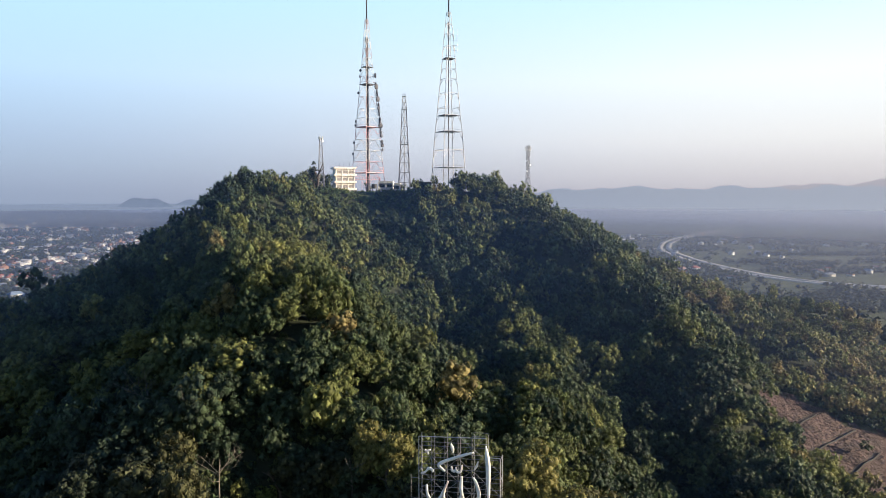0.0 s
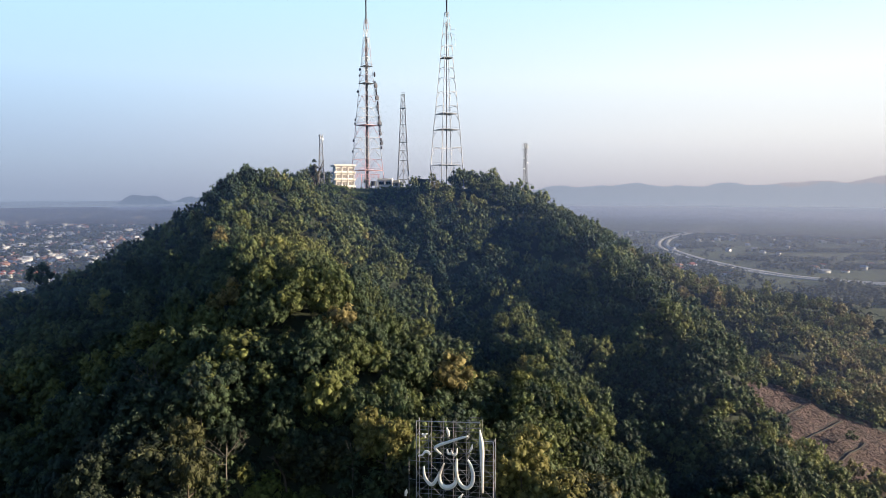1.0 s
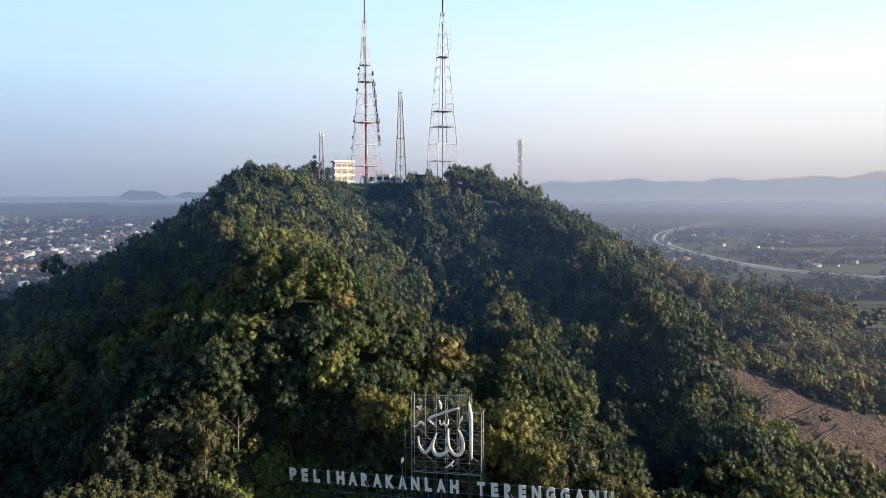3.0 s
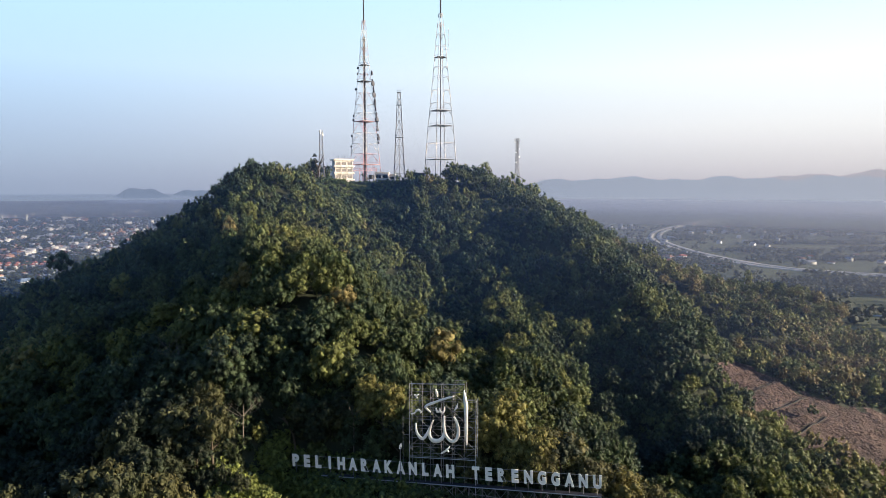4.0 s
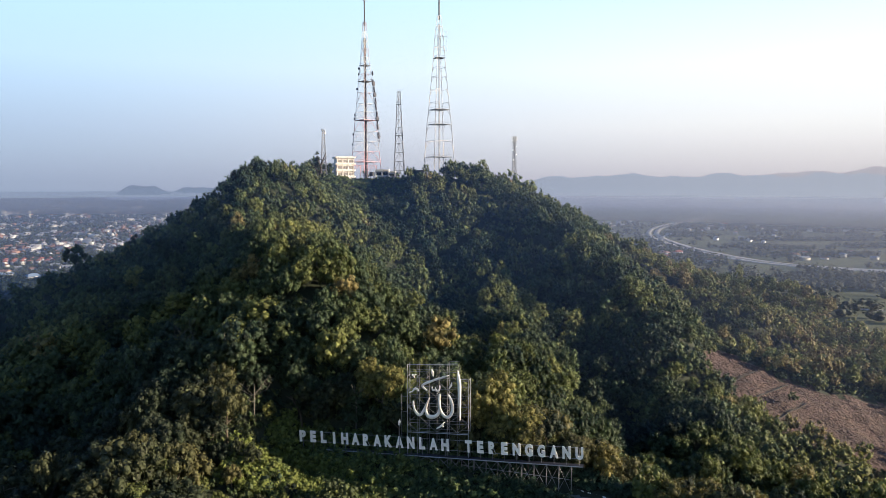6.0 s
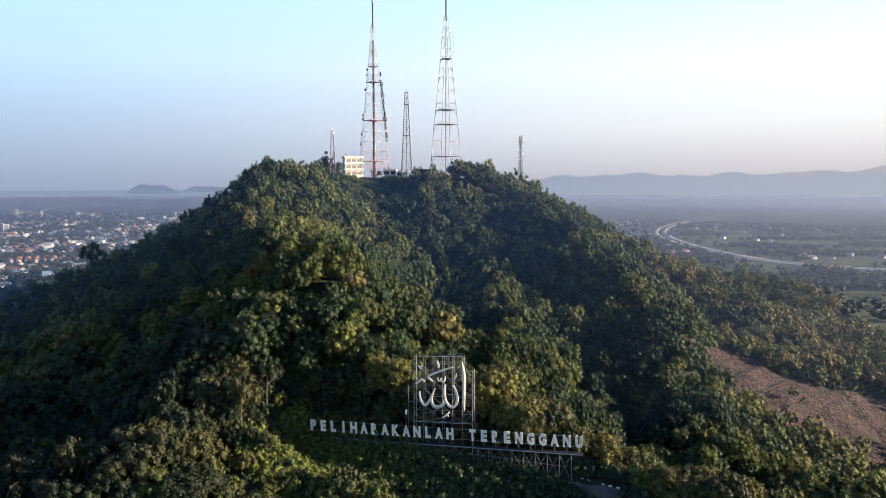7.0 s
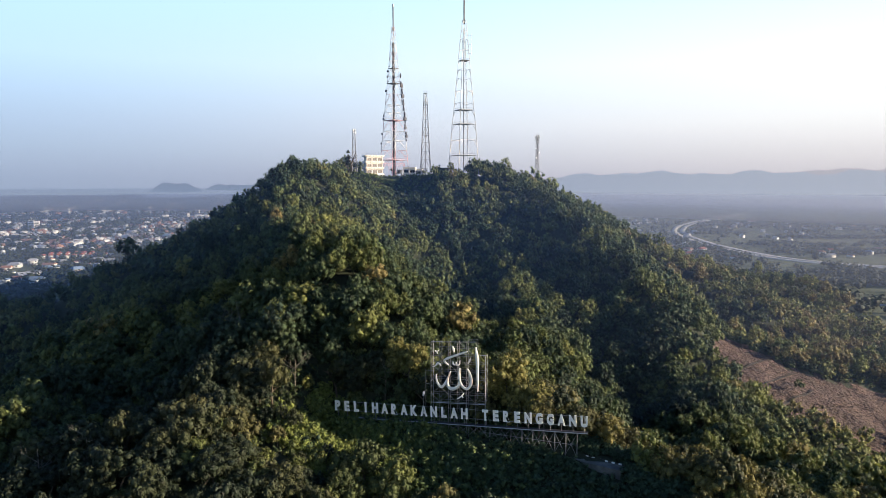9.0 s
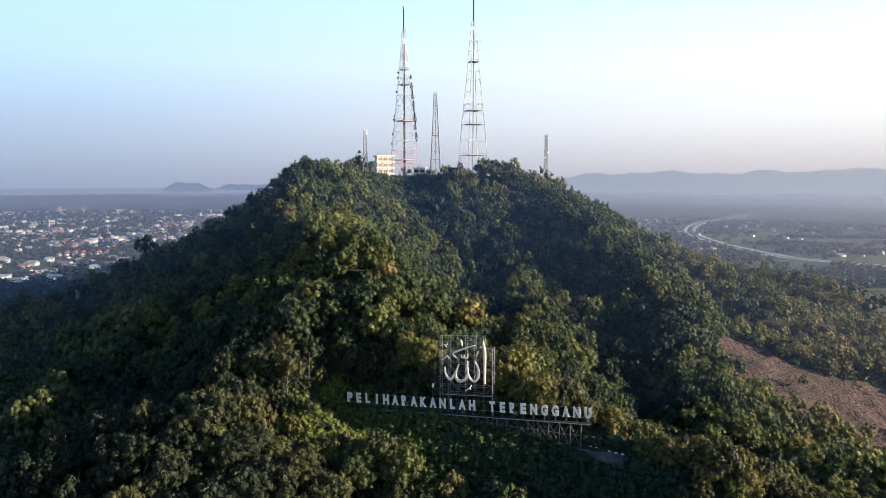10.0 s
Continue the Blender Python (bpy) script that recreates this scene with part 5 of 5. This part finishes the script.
def building(name, label, x, y, z, turn, w, d, storeys, h, wall, bays, eave=0.35, glass=None):
    """A storeyed block: walls with real openings' reveals, floor bands, windows with frames, parapet roof."""
    thing = empty(name, x, y, z, turn)
    glass = glass or DARK_GLASS
    top = storeys * h
    part("walls", box_bm(-w / 2, w / 2, -d / 2, d / 2, -2.5, top), wall, thing)
    for s in range(storeys + 1):
        part("floor_band", box_bm(-w / 2 - eave, w / 2 + eave, -d / 2 - eave, d / 2 + eave, s * h - 0.18, s * h + 0.16 + 0.5 * (eave > 0.5), 0.03), wall, thing)
    part("parapet", box_bm(-w / 2 - 0.2, w / 2 + 0.2, -d / 2 - 0.2, d / 2 + 0.2, top + 0.16, top + 0.75, 0.03), wall, thing)
    step = w / bays
    for s in range(storeys):
        for b in range(bays):
            cx = -w / 2 + (b + 0.5) * step
            win = part("window", box_bm(cx - step * 0.40, cx + step * 0.40, -d / 2 - 0.10, -d / 2 + 0.05, s * h + 0.85, s * h + 2.55), wall, thing)
            part("pane", box_bm(cx - step * 0.37, cx - 0.04, -d / 2 - 0.13, -d / 2 - 0.09, s * h + 0.95, s * h + 2.45), glass, win)
            part("pane", box_bm(cx + 0.04, cx + step * 0.37, -d / 2 - 0.13, -d / 2 - 0.09, s * h + 0.95, s * h + 2.45), glass, win)
        for b in range(bays + 1):
            cx = -w / 2 + b * step
            part("pilaster", box_bm(cx - 0.16, cx + 0.16, -d / 2 - 0.28, -d / 2, s * h + 0.16, (s + 1) * h - 0.18), wall, thing)
        for b in range(2):
            cy = -d / 4 + b * d / 2
            win = part("window", box_bm(w / 2 - 0.05, w / 2 + 0.10, cy - 0.8, cy + 0.8, s * h + 0.95, s * h + 2.15), wall, thing)
            part("pane", box_bm(w / 2 + 0.09, w / 2 + 0.13, cy - 0.7, cy + 0.7, s * h + 1.05, s * h + 2.05), glass, win)
    return tagged(thing, label, "building", "buildings on the summit")


def make_summit():
    b = building("station_building", "cream three-storey station building with banded floors on the summit", -48.6, 331, 92.0, 20, 9.0, 8.0, 3, 3.4, CREAM, 3, 0.9, PALE_GLASS)
    for k, x in enumerate((-3.6, -1.8, 0.2, 1.4, 3.2)):
        bar("roof_rod", (x, 0.5, 10.5), (x, 0.5, 13.2 - 0.3 * (k % 2)), 0.06, DARK_STEEL, b)
    building("equipment_house", "low cream equipment house beside the tall tower", -28.0, 333, 92.2, 0, 7.0, 5.0, 1, 3.2, CREAM, 2)
    building("plant_room", "small grey flat-roofed plant room between the towers", -10.5, 346, 92.0, 0, 9.0, 5.5, 1, 3.4, CONCRETE, 3)
    building("generator_house", "small white generator house near the slim tower", -24.0, 345, 91.6, 0, 4.5, 4.5, 1, 3.2, WHITE_WALL, 1)
    # a link gallery from the station building to the tower foot
    thing = empty("cable_bridge", -43.8, 331, 92)
    for z in (5.0, 6.3):
        bar("rail", (-0.4, 0, z), (13, 5, z), 0.12, RED_STEEL, thing)
    for k in range(6):
        bar("post", (-0.4 + 2.6 * k, k, 5.0), (-0.4 + 2.6 * k, k, 6.3), 0.07, RED_STEEL, thing)
    bar("post", (12.4, 4.8, -1.2), (12.4, 4.8, 6.3), 0.12, RED_STEEL, thing)
    bar("post", (4, 1.7, -1.2), (4, 1.7, 6.3), 0.12, RED_STEEL, thing)
    tagged(thing, "faded red steel cable bridge between building and tower", "bridge")
    # water tank on legs
    tank = empty("water_tank", -33.5, 331, 91)
    for x, y in ((-1, -1), (1, -1), (1, 1), (-1, 1)):
        bar("leg", (x, y, -0.5), (x, y, 1.6), 0.1, DARK_STEEL, tank)
    bm = bmesh.new()
    bmesh.ops.create_cone(bm, cap_ends=True, segments=14, radius1=1.5, radius2=1.4, depth=2.2, matrix=Matrix.Translation((0, 0, 2.7)))
    part("tank", bm, DARK_STEEL, tank)
    tagged(tank, "dark round water tank on short legs", "tank")


make_summit()


def make_skyline_trees():
    """Taller trees that stand out on the skyline."""
    kinds = []
    for k in range(4):
        v, q, t = crown(700 + k, 420, 0.13, 11, 1.0)
        kinds.append(mesh_np("crown", v, [q, t], [TREE_LEAF], smooth=np.arange(len(q) + len(t)) >= len(q)))
    trunk = trunk_mesh("trunk", 1.0, 0.04, BARK, 3, 77, 0.5)
    for k, (x, y, top, rad) in enumerate(SKYLINE):
        z = ground_z(x, y)
        base = empty("tree", x, y, z - 0.2, 67 * k)
        h = top - z - rad * 0.8
        for dx, dz, s in ((0, 0, 1), (rad * 0.7, -rad * 0.6, 0.75), (-rad * 0.65, -rad * 0.75, 0.8)):
            c = new("crown", kinds[(k + int(dx > 0)) % 4])
            c.parent = base
            c.matrix_basis = pose(dx, 0, h + dz, 0, 0, 40 * k) @ Matrix.Diagonal((rad * s, rad * s, rad * s * 0.95, 1))
        t = new("trunk", trunk)
        t.parent = base
        t.matrix_basis = Matrix.Diagonal((h, h, h, 1))
        tagged(base, "taller dark green tree standing out on the ridge line", "tree", "trees on the ridge line")


SKYLINE = [(-75, 262, 98.5, 3.2), (-79, 260, 97, 2.8), (-70, 264, 97, 2.8), (-84, 256, 94, 2.8), (-60.5, 318, 100, 1.6), (-60.8, 320, 103, 1.3), (-61.0, 320.5, 105.5, 0.9), (-3, 322, 93, 3.0), (2, 321, 93.2, 3.0), (8, 323, 93, 2.8), (15, 327, 92.6, 2.0), (20, 330, 92.6, 2.8), (26, 331, 93, 3.0), (30, 333, 93, 2.8), (-9, 321, 92.5, 2.6), (-133, 234, 57, 3.2), (-128, 233, 59.5, 3.4), (-122, 234, 59.5, 3.0)]
make_skyline_trees()

# ======================================================================
# the plain: roads, river, houses, woods
# ======================================================================


def ribbon(name, label, points, width, z, mat, category="road"):
    p = np.array(points, float)
    fine = []
    ext = np.vstack([2 * p[0] - p[1], p, 2 * p[-1] - p[-2]])
    for i in range(1, len(ext) - 2):
        for t in np.linspace(0, 1, 9)[:-1]:
            a, b, c, d = ext[i - 1], ext[i], ext[i + 1], ext[i + 2]
            fine.append(0.5 * (2 * b + (c - a) * t + (2 * a - 5 * b + 4 * c - d) * t * t + (3 * b - a - 3 * c + d) * t ** 3))
    p = np.array(fine + [p[-1]])
    t = np.gradient(p, axis=0)
    t /= np.linalg.norm(t, axis=1)[:, None]
    n = np.c_[-t[:, 1], t[:, 0]] * width / 2
    k = len(p)
    zz = np.full(k, z)
    v = np.vstack([np.c_[p + n, zz], np.c_[p - n, zz], np.c_[p + n * 1.1, zz - 0.6], np.c_[p - n * 1.1, zz - 0.6]])
    i = np.arange(k - 1)
    me = mesh_np(name, v, [np.stack([i + k, i + k + 1, i + 1, i], 1), np.stack([i, i + 1, i + 2 * k + 1, i + 2 * k], 1), np.stack([i + 3 * k, i + 3 * k + 1, i + k + 1, i + k], 1)], [mat])
    tagged(new(name, me), label, category, kind="structure")


HIGHWAY = [(640, 575), (500, 618), (425, 655), (385, 690), (362, 735), (350, 800), (345, 880), (348, 964), (362, 1080), (392, 1190), (455, 1338), (598, 1577), (760, 1800)]


def make_roads():
    h = np.array(HIGHWAY, float)
    t = np.gradient(h, axis=0)
    t /= np.linalg.norm(t, axis=1)[:, None]
    n = np.c_[-t[:, 1], t[:, 0]]
    ribbon("road_highway_near", "pale dual carriageway curving over the plain", h + n * 7, 8.5, 0.7, PALE_ROAD)
    ribbon("road_highway_far", "second carriageway of the highway", h - n * 7, 8.5, 0.7, PALE_ROAD)
    ribbon("road_branch", "pale side road joining the highway", [(372, 1120), (330, 1150), (300, 1230), (330, 1330), (440, 1460)], 12, 0.5, PALE_ROAD)
    ribbon("road_track", "pale dirt track at the foot of the hill", [(420, 420), (330, 424), (292, 440), (278, 470), (262, 520), (285, 600)], 4, 0.4, PALE_ROAD)
    ribbon("road_town", "grey town street between houses", [(-300, 620), (-420, 742), (-560, 800), (-700, 900), (-900, 980)], 8, 0.4, ASPHALT)
    ribbon("road_town_lower", "grey town street below the terrace", [(-250, 560), (-370, 640), (-480, 655), (-620, 660)], 7, 0.4, ASPHALT)
    ribbon("water_river", "pale river crossing the plain behind the town", [(-3000, 2350), (-2000, 2500), (-1300, 2560), (-700, 2750), (-200, 2700)], 75, 0.5, WATER, "river")
    ribbon("water_paddy", "pale flooded field strip on the plain", [(700, 2900), (1300, 2860), (1900, 2800)], 80, 0.5, WATER, "field")


make_roads()


def house_meshes():
    """Plain detached house: walls, and a gabled or hipped roof with eaves; unit size in metres."""
    kinds = []
    for k, (w, d, h, rise, hip) in enumerate(((9, 8, 3.2, 2.2, 0), (11, 8, 3.2, 2.4, 2.5), (8, 7, 5.8, 2.2, 0), (12, 9, 5.8, 2.6, 3.0), (12, 8, 3.4, 1.6, 0))):
        walls = mesh_np("walls", *box_np(w, d, h))
        e = 0.7
        x, y = w / 2 + e, d / 2 + e
        v = [(-x, -y, h - 0.1), (x, -y, h - 0.1), (x, y, h - 0.1), (-x, y, h - 0.1), (-x + hip, 0, h + rise), (x - hip, 0, h + rise)]
        me = bpy.data.meshes.new("roof")
        me.from_pydata(v, [], [(0, 1, 5, 4), (2, 3, 4, 5), (1, 2, 5), (3, 0, 4), (3, 2, 1, 0)])
        door = mesh_np("door", *box_np(1.1, 0.12, 2.1))
        win = mesh_np("window", *box_np(1.5, 0.12, 1.2))
        kinds.append((walls, me, w, d, h, door, win))
    return kinds


def box_np(w, d, h):
    v = np.array([(sx * w / 2, sy * d / 2, z) for z in (0, h) for sx, sy in ((-1, -1), (1, -1), (1, 1), (-1, 1))])
    return v, [np.array([(0, 1, 5, 4), (1, 2, 6, 5), (2, 3, 7, 6), (3, 0, 4, 7), (4, 5, 6, 7), (3, 2, 1, 0)])]


HOUSES = house_meshes()
PAINTED = {}


def with_mat(me, mat):
    key = (me.name, mat.name)
    if key not in PAINTED:
        PAINTED[key] = me.copy()
        PAINTED[key].materials.clear()
        PAINTED[key].materials.append(mat)
    return PAINTED[key]


def house(x, y, turn, kind, roof_mat, wall_mat, label, group, scale=1.0, openings=True):
    walls, roof, w, d, h, door, win = HOUSES[kind]
    base = empty("house", x, y, 0.0, turn, scale)
    a = new("walls", with_mat(walls, wall_mat))
    a.parent = base
    b = new("roof", with_mat(roof, roof_mat))
    b.parent = base
    if openings:
        o = new("door", with_mat(door, RUST_ROOF))
        o.parent, o.location = base, (0, -d / 2, 0)
        for dx in (-w * 0.3, w * 0.3):
            for z in ((1.0,) if h < 4 else (1.0, 3.8)):
                o = new("window", with_mat(win, DARK_GLASS))
                o.parent, o.location = base, (dx, -d / 2, z)
    return tagged(base, label, "house", group)


ROOFS = [(ZINC_ROOF, "pale zinc-roofed"), (ZINC_ROOF, "pale zinc-roofed"), (RUST_ROOF, "brown-roofed"), (RUST_ROOF, "brown-roofed"), (RED_ROOF, "red-roofed"), (BLUE_ROOF, "blue-grey-roofed")]
TAKEN = []


def free(x, y, gap):
    for a, b in TAKEN:
        if abs(a - x) < gap and abs(b - y) < gap:
            return False
    TAKEN.append((x, y))
    return True


def make_town():
    r = np.random.RandomState(51)
    # the terrace of red-roofed houses
    for k in range(9):
        x, y = -478 + 7.6 * k, 694 + 2.6 * k
        TAKEN.append((x, y))
        house(x, y, 108, 2, RED_ROOF, WHITE_WALL, "white two-storey terrace house with a red tiled roof", "red-roofed terrace", 0.7)
    for k in range(7):
        x, y = -482 + 8.2 * k, 716 + 2.8 * k
        TAKEN.append((x, y))
        house(x, y, 108, 2, RED_ROOF, WHITE_WALL, "white two-storey terrace house with a red tiled roof", "red-roofed terrace", 0.7, False)
    # the large gabled house at the foot of the hill
    house(-456, 642, 30, 3, ZINC_ROOF, WHITE_WALL, "large white gabled house with pale roof", "houses below the hill", 0.8)
    TAKEN.append((-456, 642))
    near = [(-478, 826, 12, 4, 0), (-455, 812, 14, 4, 0), (-440, 835, -50, 4, 0), (-505, 640, 25, 1, 0), (-520, 655, 25, 0, 0), (-400, 668, 20, 1, 0), (-380, 655, 35, 0, 0), (-530, 590, 20, 4, 0), (-500, 560, 10, 4, 0), (-470, 575, 40, 0, 5), (-545, 610, 5, 1, 0), (-420, 520, 15, 4, 0), (-450, 540, 15, 0, 3), (-515, 625, 60, 0, 3)]
    for x, y, turn, kind, rf in near:
        TAKEN.append((x, y))
        house(x, y, turn, kind, ROOFS[rf][0], WHITE_WALL, "white-walled %s house below the hill" % ROOFS[rf][1], "houses below the hill")
    n = 0
    while n < 16:
        x, y = r.uniform(-480, -350), r.uniform(490, 640)
        if not free(x, y, 16):
            continue
        roof, word = ROOFS[(0, 0, 2, 0, 5)[n % 5]]
        house(x, y, r.uniform(0, 60), (0, 4, 1)[n % 3], roof, WHITE_WALL, "white-walled %s house below the hill" % word, "houses below the hill", r.uniform(0.8, 1.1))
        n += 1
    # the town to the left, denser in the middle distance
    n = 0
    while n < 250:
        dist = 640 * (2000 / 640) ** r.uniform() ** 0.8
        ang = radians(r.uniform(-38, -12))
        x, y = dist * math.sin(ang), dist * math.cos(ang)
        if waves(x, y, 260, 61) + r.uniform(-0.7, 0.7) < -0.1 or (y < 640 and x > -360) or not free(x, y, 13):
            continue
        roof, word = ROOFS[r.randint(6)]
        house(x, y, r.uniform(0, 180), (0, 1, 4, 0, 4, 2)[r.randint(6)], roof, WHITE_WALL, "white-walled %s house in the town" % word, "houses in the town", r.uniform(0.36, 0.62), False)
        n += 1
    # the villages to the right
    n = 0
    while n < 52:
        if n < 34:
            x, y = r.uniform(470, 760), r.uniform(1130, 1560)
        elif n < 44:
            x, y = r.uniform(250, 330), r.uniform(690, 900)
        else:
            x, y = r.uniform(420, 520), r.uniform(740, 800)
        if not free(x, y, 15):
            continue
        roof, word = ROOFS[r.randint(6)]
        house(x, y, r.uniform(0, 180), r.randint(5), roof, WHITE_WALL, "white-walled %s village house" % word, "village houses", r.uniform(0.6, 0.95), False)
        n += 1
    # tall blocks in the town
    for x, y, w, h in ((-788, 1146, 8, 17), (-775, 1143, 7, 16), (-1060, 1712, 9, 17), (-1180, 1800, 8, 16), (-700, 1690, 9, 15), (-640, 1480, 8, 14)):
        b = empty("apartment_block", x, y, 0, r.uniform(-20, 40))
        part("walls", box_bm(-w / 2, w / 2, -w / 2, w / 2, 0, h), CREAM if y < 1200 else WHITE_WALL, b)
        part("roof", box_bm(-w / 2 - 0.4, w / 2 + 0.4, -w / 2 - 0.4, w / 2 + 0.4, h, h + 1.2), CONCRETE, b)
        for k in range(int(h / 3.4)):
            part("window_band", box_bm(-w / 2 + 0.8, w / 2 - 0.8, -w / 2 - 0.08, -w / 2 + 0.02, 1.1 + 3.4 * k, 2.5 + 3.4 * k), DARK_GLASS, b)
        tagged(b, "pale apartment block rising over the town", "apartment block", "tall blocks in the town")


make_town()


def make_far_houses():
    """Houses too far off to pick apart."""
    r = np.random.RandomState(71)
    for name, label, mat, count, lo, hi in (("distant_white_buildings", "scattered white buildings far off in the town", FAR_WALL, 2900, -46, -6), ("distant_brown_roofs", "scattered brown roofs far off in the town", RUST_ROOF, 1500, -46, -6), ("distant_village_buildings", "scattered pale village buildings far off on the plain", ZINC_ROOF, 240, 2, 42)):
        vs, fs, at = [], [], 0
        while at < count * 10:
            dist = 900 * (3600 / 900) ** r.uniform()
            ang = radians(r.uniform(lo, hi))
            x, y = dist * math.sin(ang), dist * math.cos(ang)
            if waves(x, y, 340, 61) + r.uniform(-0.6, 0.6) < (0.0 if lo < 0 else 0.55) or (math.hypot(x, y - 300) < 560):
                continue
            w, d, h = r.uniform(4, 10), r.uniform(4, 7), r.uniform(2.4, 4.4)
            if r.uniform() < 0.06:
                w, h = w * 1.8, h * 1.6
            a = r.uniform(0, 3.14)
            c, s = math.cos(a), math.sin(a)
            b = np.array([(-1, -1, 0), (1, -1, 0), (1, 1, 0), (-1, 1, 0), (-1, -1, 1), (1, -1, 1), (1, 1, 1), (-1, 1, 1), (-1, 0, 1.5), (1, 0, 1.5)]) * (w / 2, d / 2, h)
            vs.append(np.c_[b[:, 0] * c - b[:, 1] * s + x, b[:, 0] * s + b[:, 1] * c + y, b[:, 2]])
            fs.append(np.array([(0, 1, 5, 4), (2, 3, 7, 6), (4, 5, 9, 8), (6, 7, 8, 9), (1, 2, 6, 5), (3, 0, 4, 7)]) + at)
            at += 10
        me = mesh_np(name, np.concatenate(vs), [np.concatenate(fs)], [mat])
        tagged(new(name, me), label, "buildings", kind="stuff")


make_far_houses()


def make_far_woods():
    """Woods, orchards and hedges over the plain: low clumps."""
    r = np.random.RandomState(81)
    xs, ys, rs = [], [], []

    def put(x, y, rad):
        xs.append(x), ys.append(y), rs.append(rad)

    while len(xs) < 7600:
        dist = 480 * (3400 / 480) ** r.uniform() ** 0.75
        ang = radians(r.uniform(-45, 45))
        x, y = dist * math.sin(ang), dist * math.cos(ang)
        town = x < 0
        dens = waves(x, y * 0.6, 210 if town else 150, 62)
        if dens + r.uniform(-0.5, 0.5) < (-0.35 if town else 0.85):
            continue
        put(x, y, r.uniform(2.2, 4.2) * (1 + dist / 2600))
    for cx, cy, w, d, k in ((650, 1340, 210, 90, 900), (820, 1240, 150, 30, 240), (1050, 1330, 160, 25, 160), (640, 1010, 90, 10, 70), (880, 1060, 130, 12, 110), (400, 1130, 60, 60, 160), (330, 960, 40, 90, 160), (1300, 1600, 260, 25, 180), (600, 1900, 260, 25, 200), (560, 1010, 110, 9, 120), (640, 900, 60, 22, 130), (700, 930, 90, 10, 90), (430, 900, 40, 12, 70), (950, 1750, 300, 18, 160), (800, 2050, 350, 22, 160), (300, 780, 45, 110, 220), (470, 790, 80, 25, 120), (470, 870, 60, 10, 50), (420, 560, 70, 40, 260), (520, 660, 90, 18, 120), (330, 560, 50, 50, 160), (-330, 560, 60, 60, 160), (-560, 740, 90, 20, 120), (-420, 760, 70, 14, 110)):
        for _ in range(k):
            put(cx + r.normal() * w * 0.6, cy + r.normal() * d * 0.6, r.uniform(2.4, 4.6))
    # garden trees between the houses of the town
    for _ in range(2400):
        dist, ang = 600 * (1900 / 600) ** r.uniform(), radians(r.uniform(-39, -11))
        if waves(dist * math.sin(ang), dist * math.cos(ang), 120, 63) > -0.7:
            put(dist * math.sin(ang), dist * math.cos(ang), r.uniform(1.8, 3.3))
    x, y, rad = np.array(xs), np.array(ys), np.array(rs)
    h = np.array(HIGHWAY, float)
    clear = np.full(len(x), 1e9)
    for a, b in zip(h[:-1], h[1:]):
        t = np.clip(((x - a[0]) * (b - a)[0] + (y - a[1]) * (b - a)[1]) / ((b - a) @ (b - a)), 0, 1)
        clear = np.minimum(clear, np.hypot(x - a[0] - t * (b - a)[0], y - a[1] - t * (b - a)[1]))
    keep = (clear > 20) & (land(x, y) < 0.6)
    for a, b in TAKEN:
        keep &= np.hypot(x - a, y - b) > (5.5 if b > 660 else 11)
    x, y, rad = x[keep], y[keep], rad[keep]
    kinds = [crown(900 + k, 9, 0.36, 0, 1.0) for k in range(4)]
    vs, qs, ts, ti, at = [], [], [], [], 0
    for i in range(len(x)):
        v, q, t = kinds[i % 4]
        w = v * rad[i] * (1.2, 1.2, 1.0)
        vs.append(w + (x[i], y[i], rad[i] * 0.7))
        qs.append(q + at)
        ts.append(t + at)
        ti.append(np.full(len(v), r.uniform(), np.float32))
        at += len(v)
    me = mesh_np("far_woods", np.concatenate(vs), [np.concatenate(qs), np.concatenate(ts)], [FAR_LEAF], tint=np.concatenate(ti), smooth=np.arange(sum(map(len, qs)) + sum(map(len, ts))) >= sum(map(len, qs)))
    tagged(new("far_woods", me), "dark clumps of woods and hedges over the plain", "woods", kind="stuff")


make_far_woods()
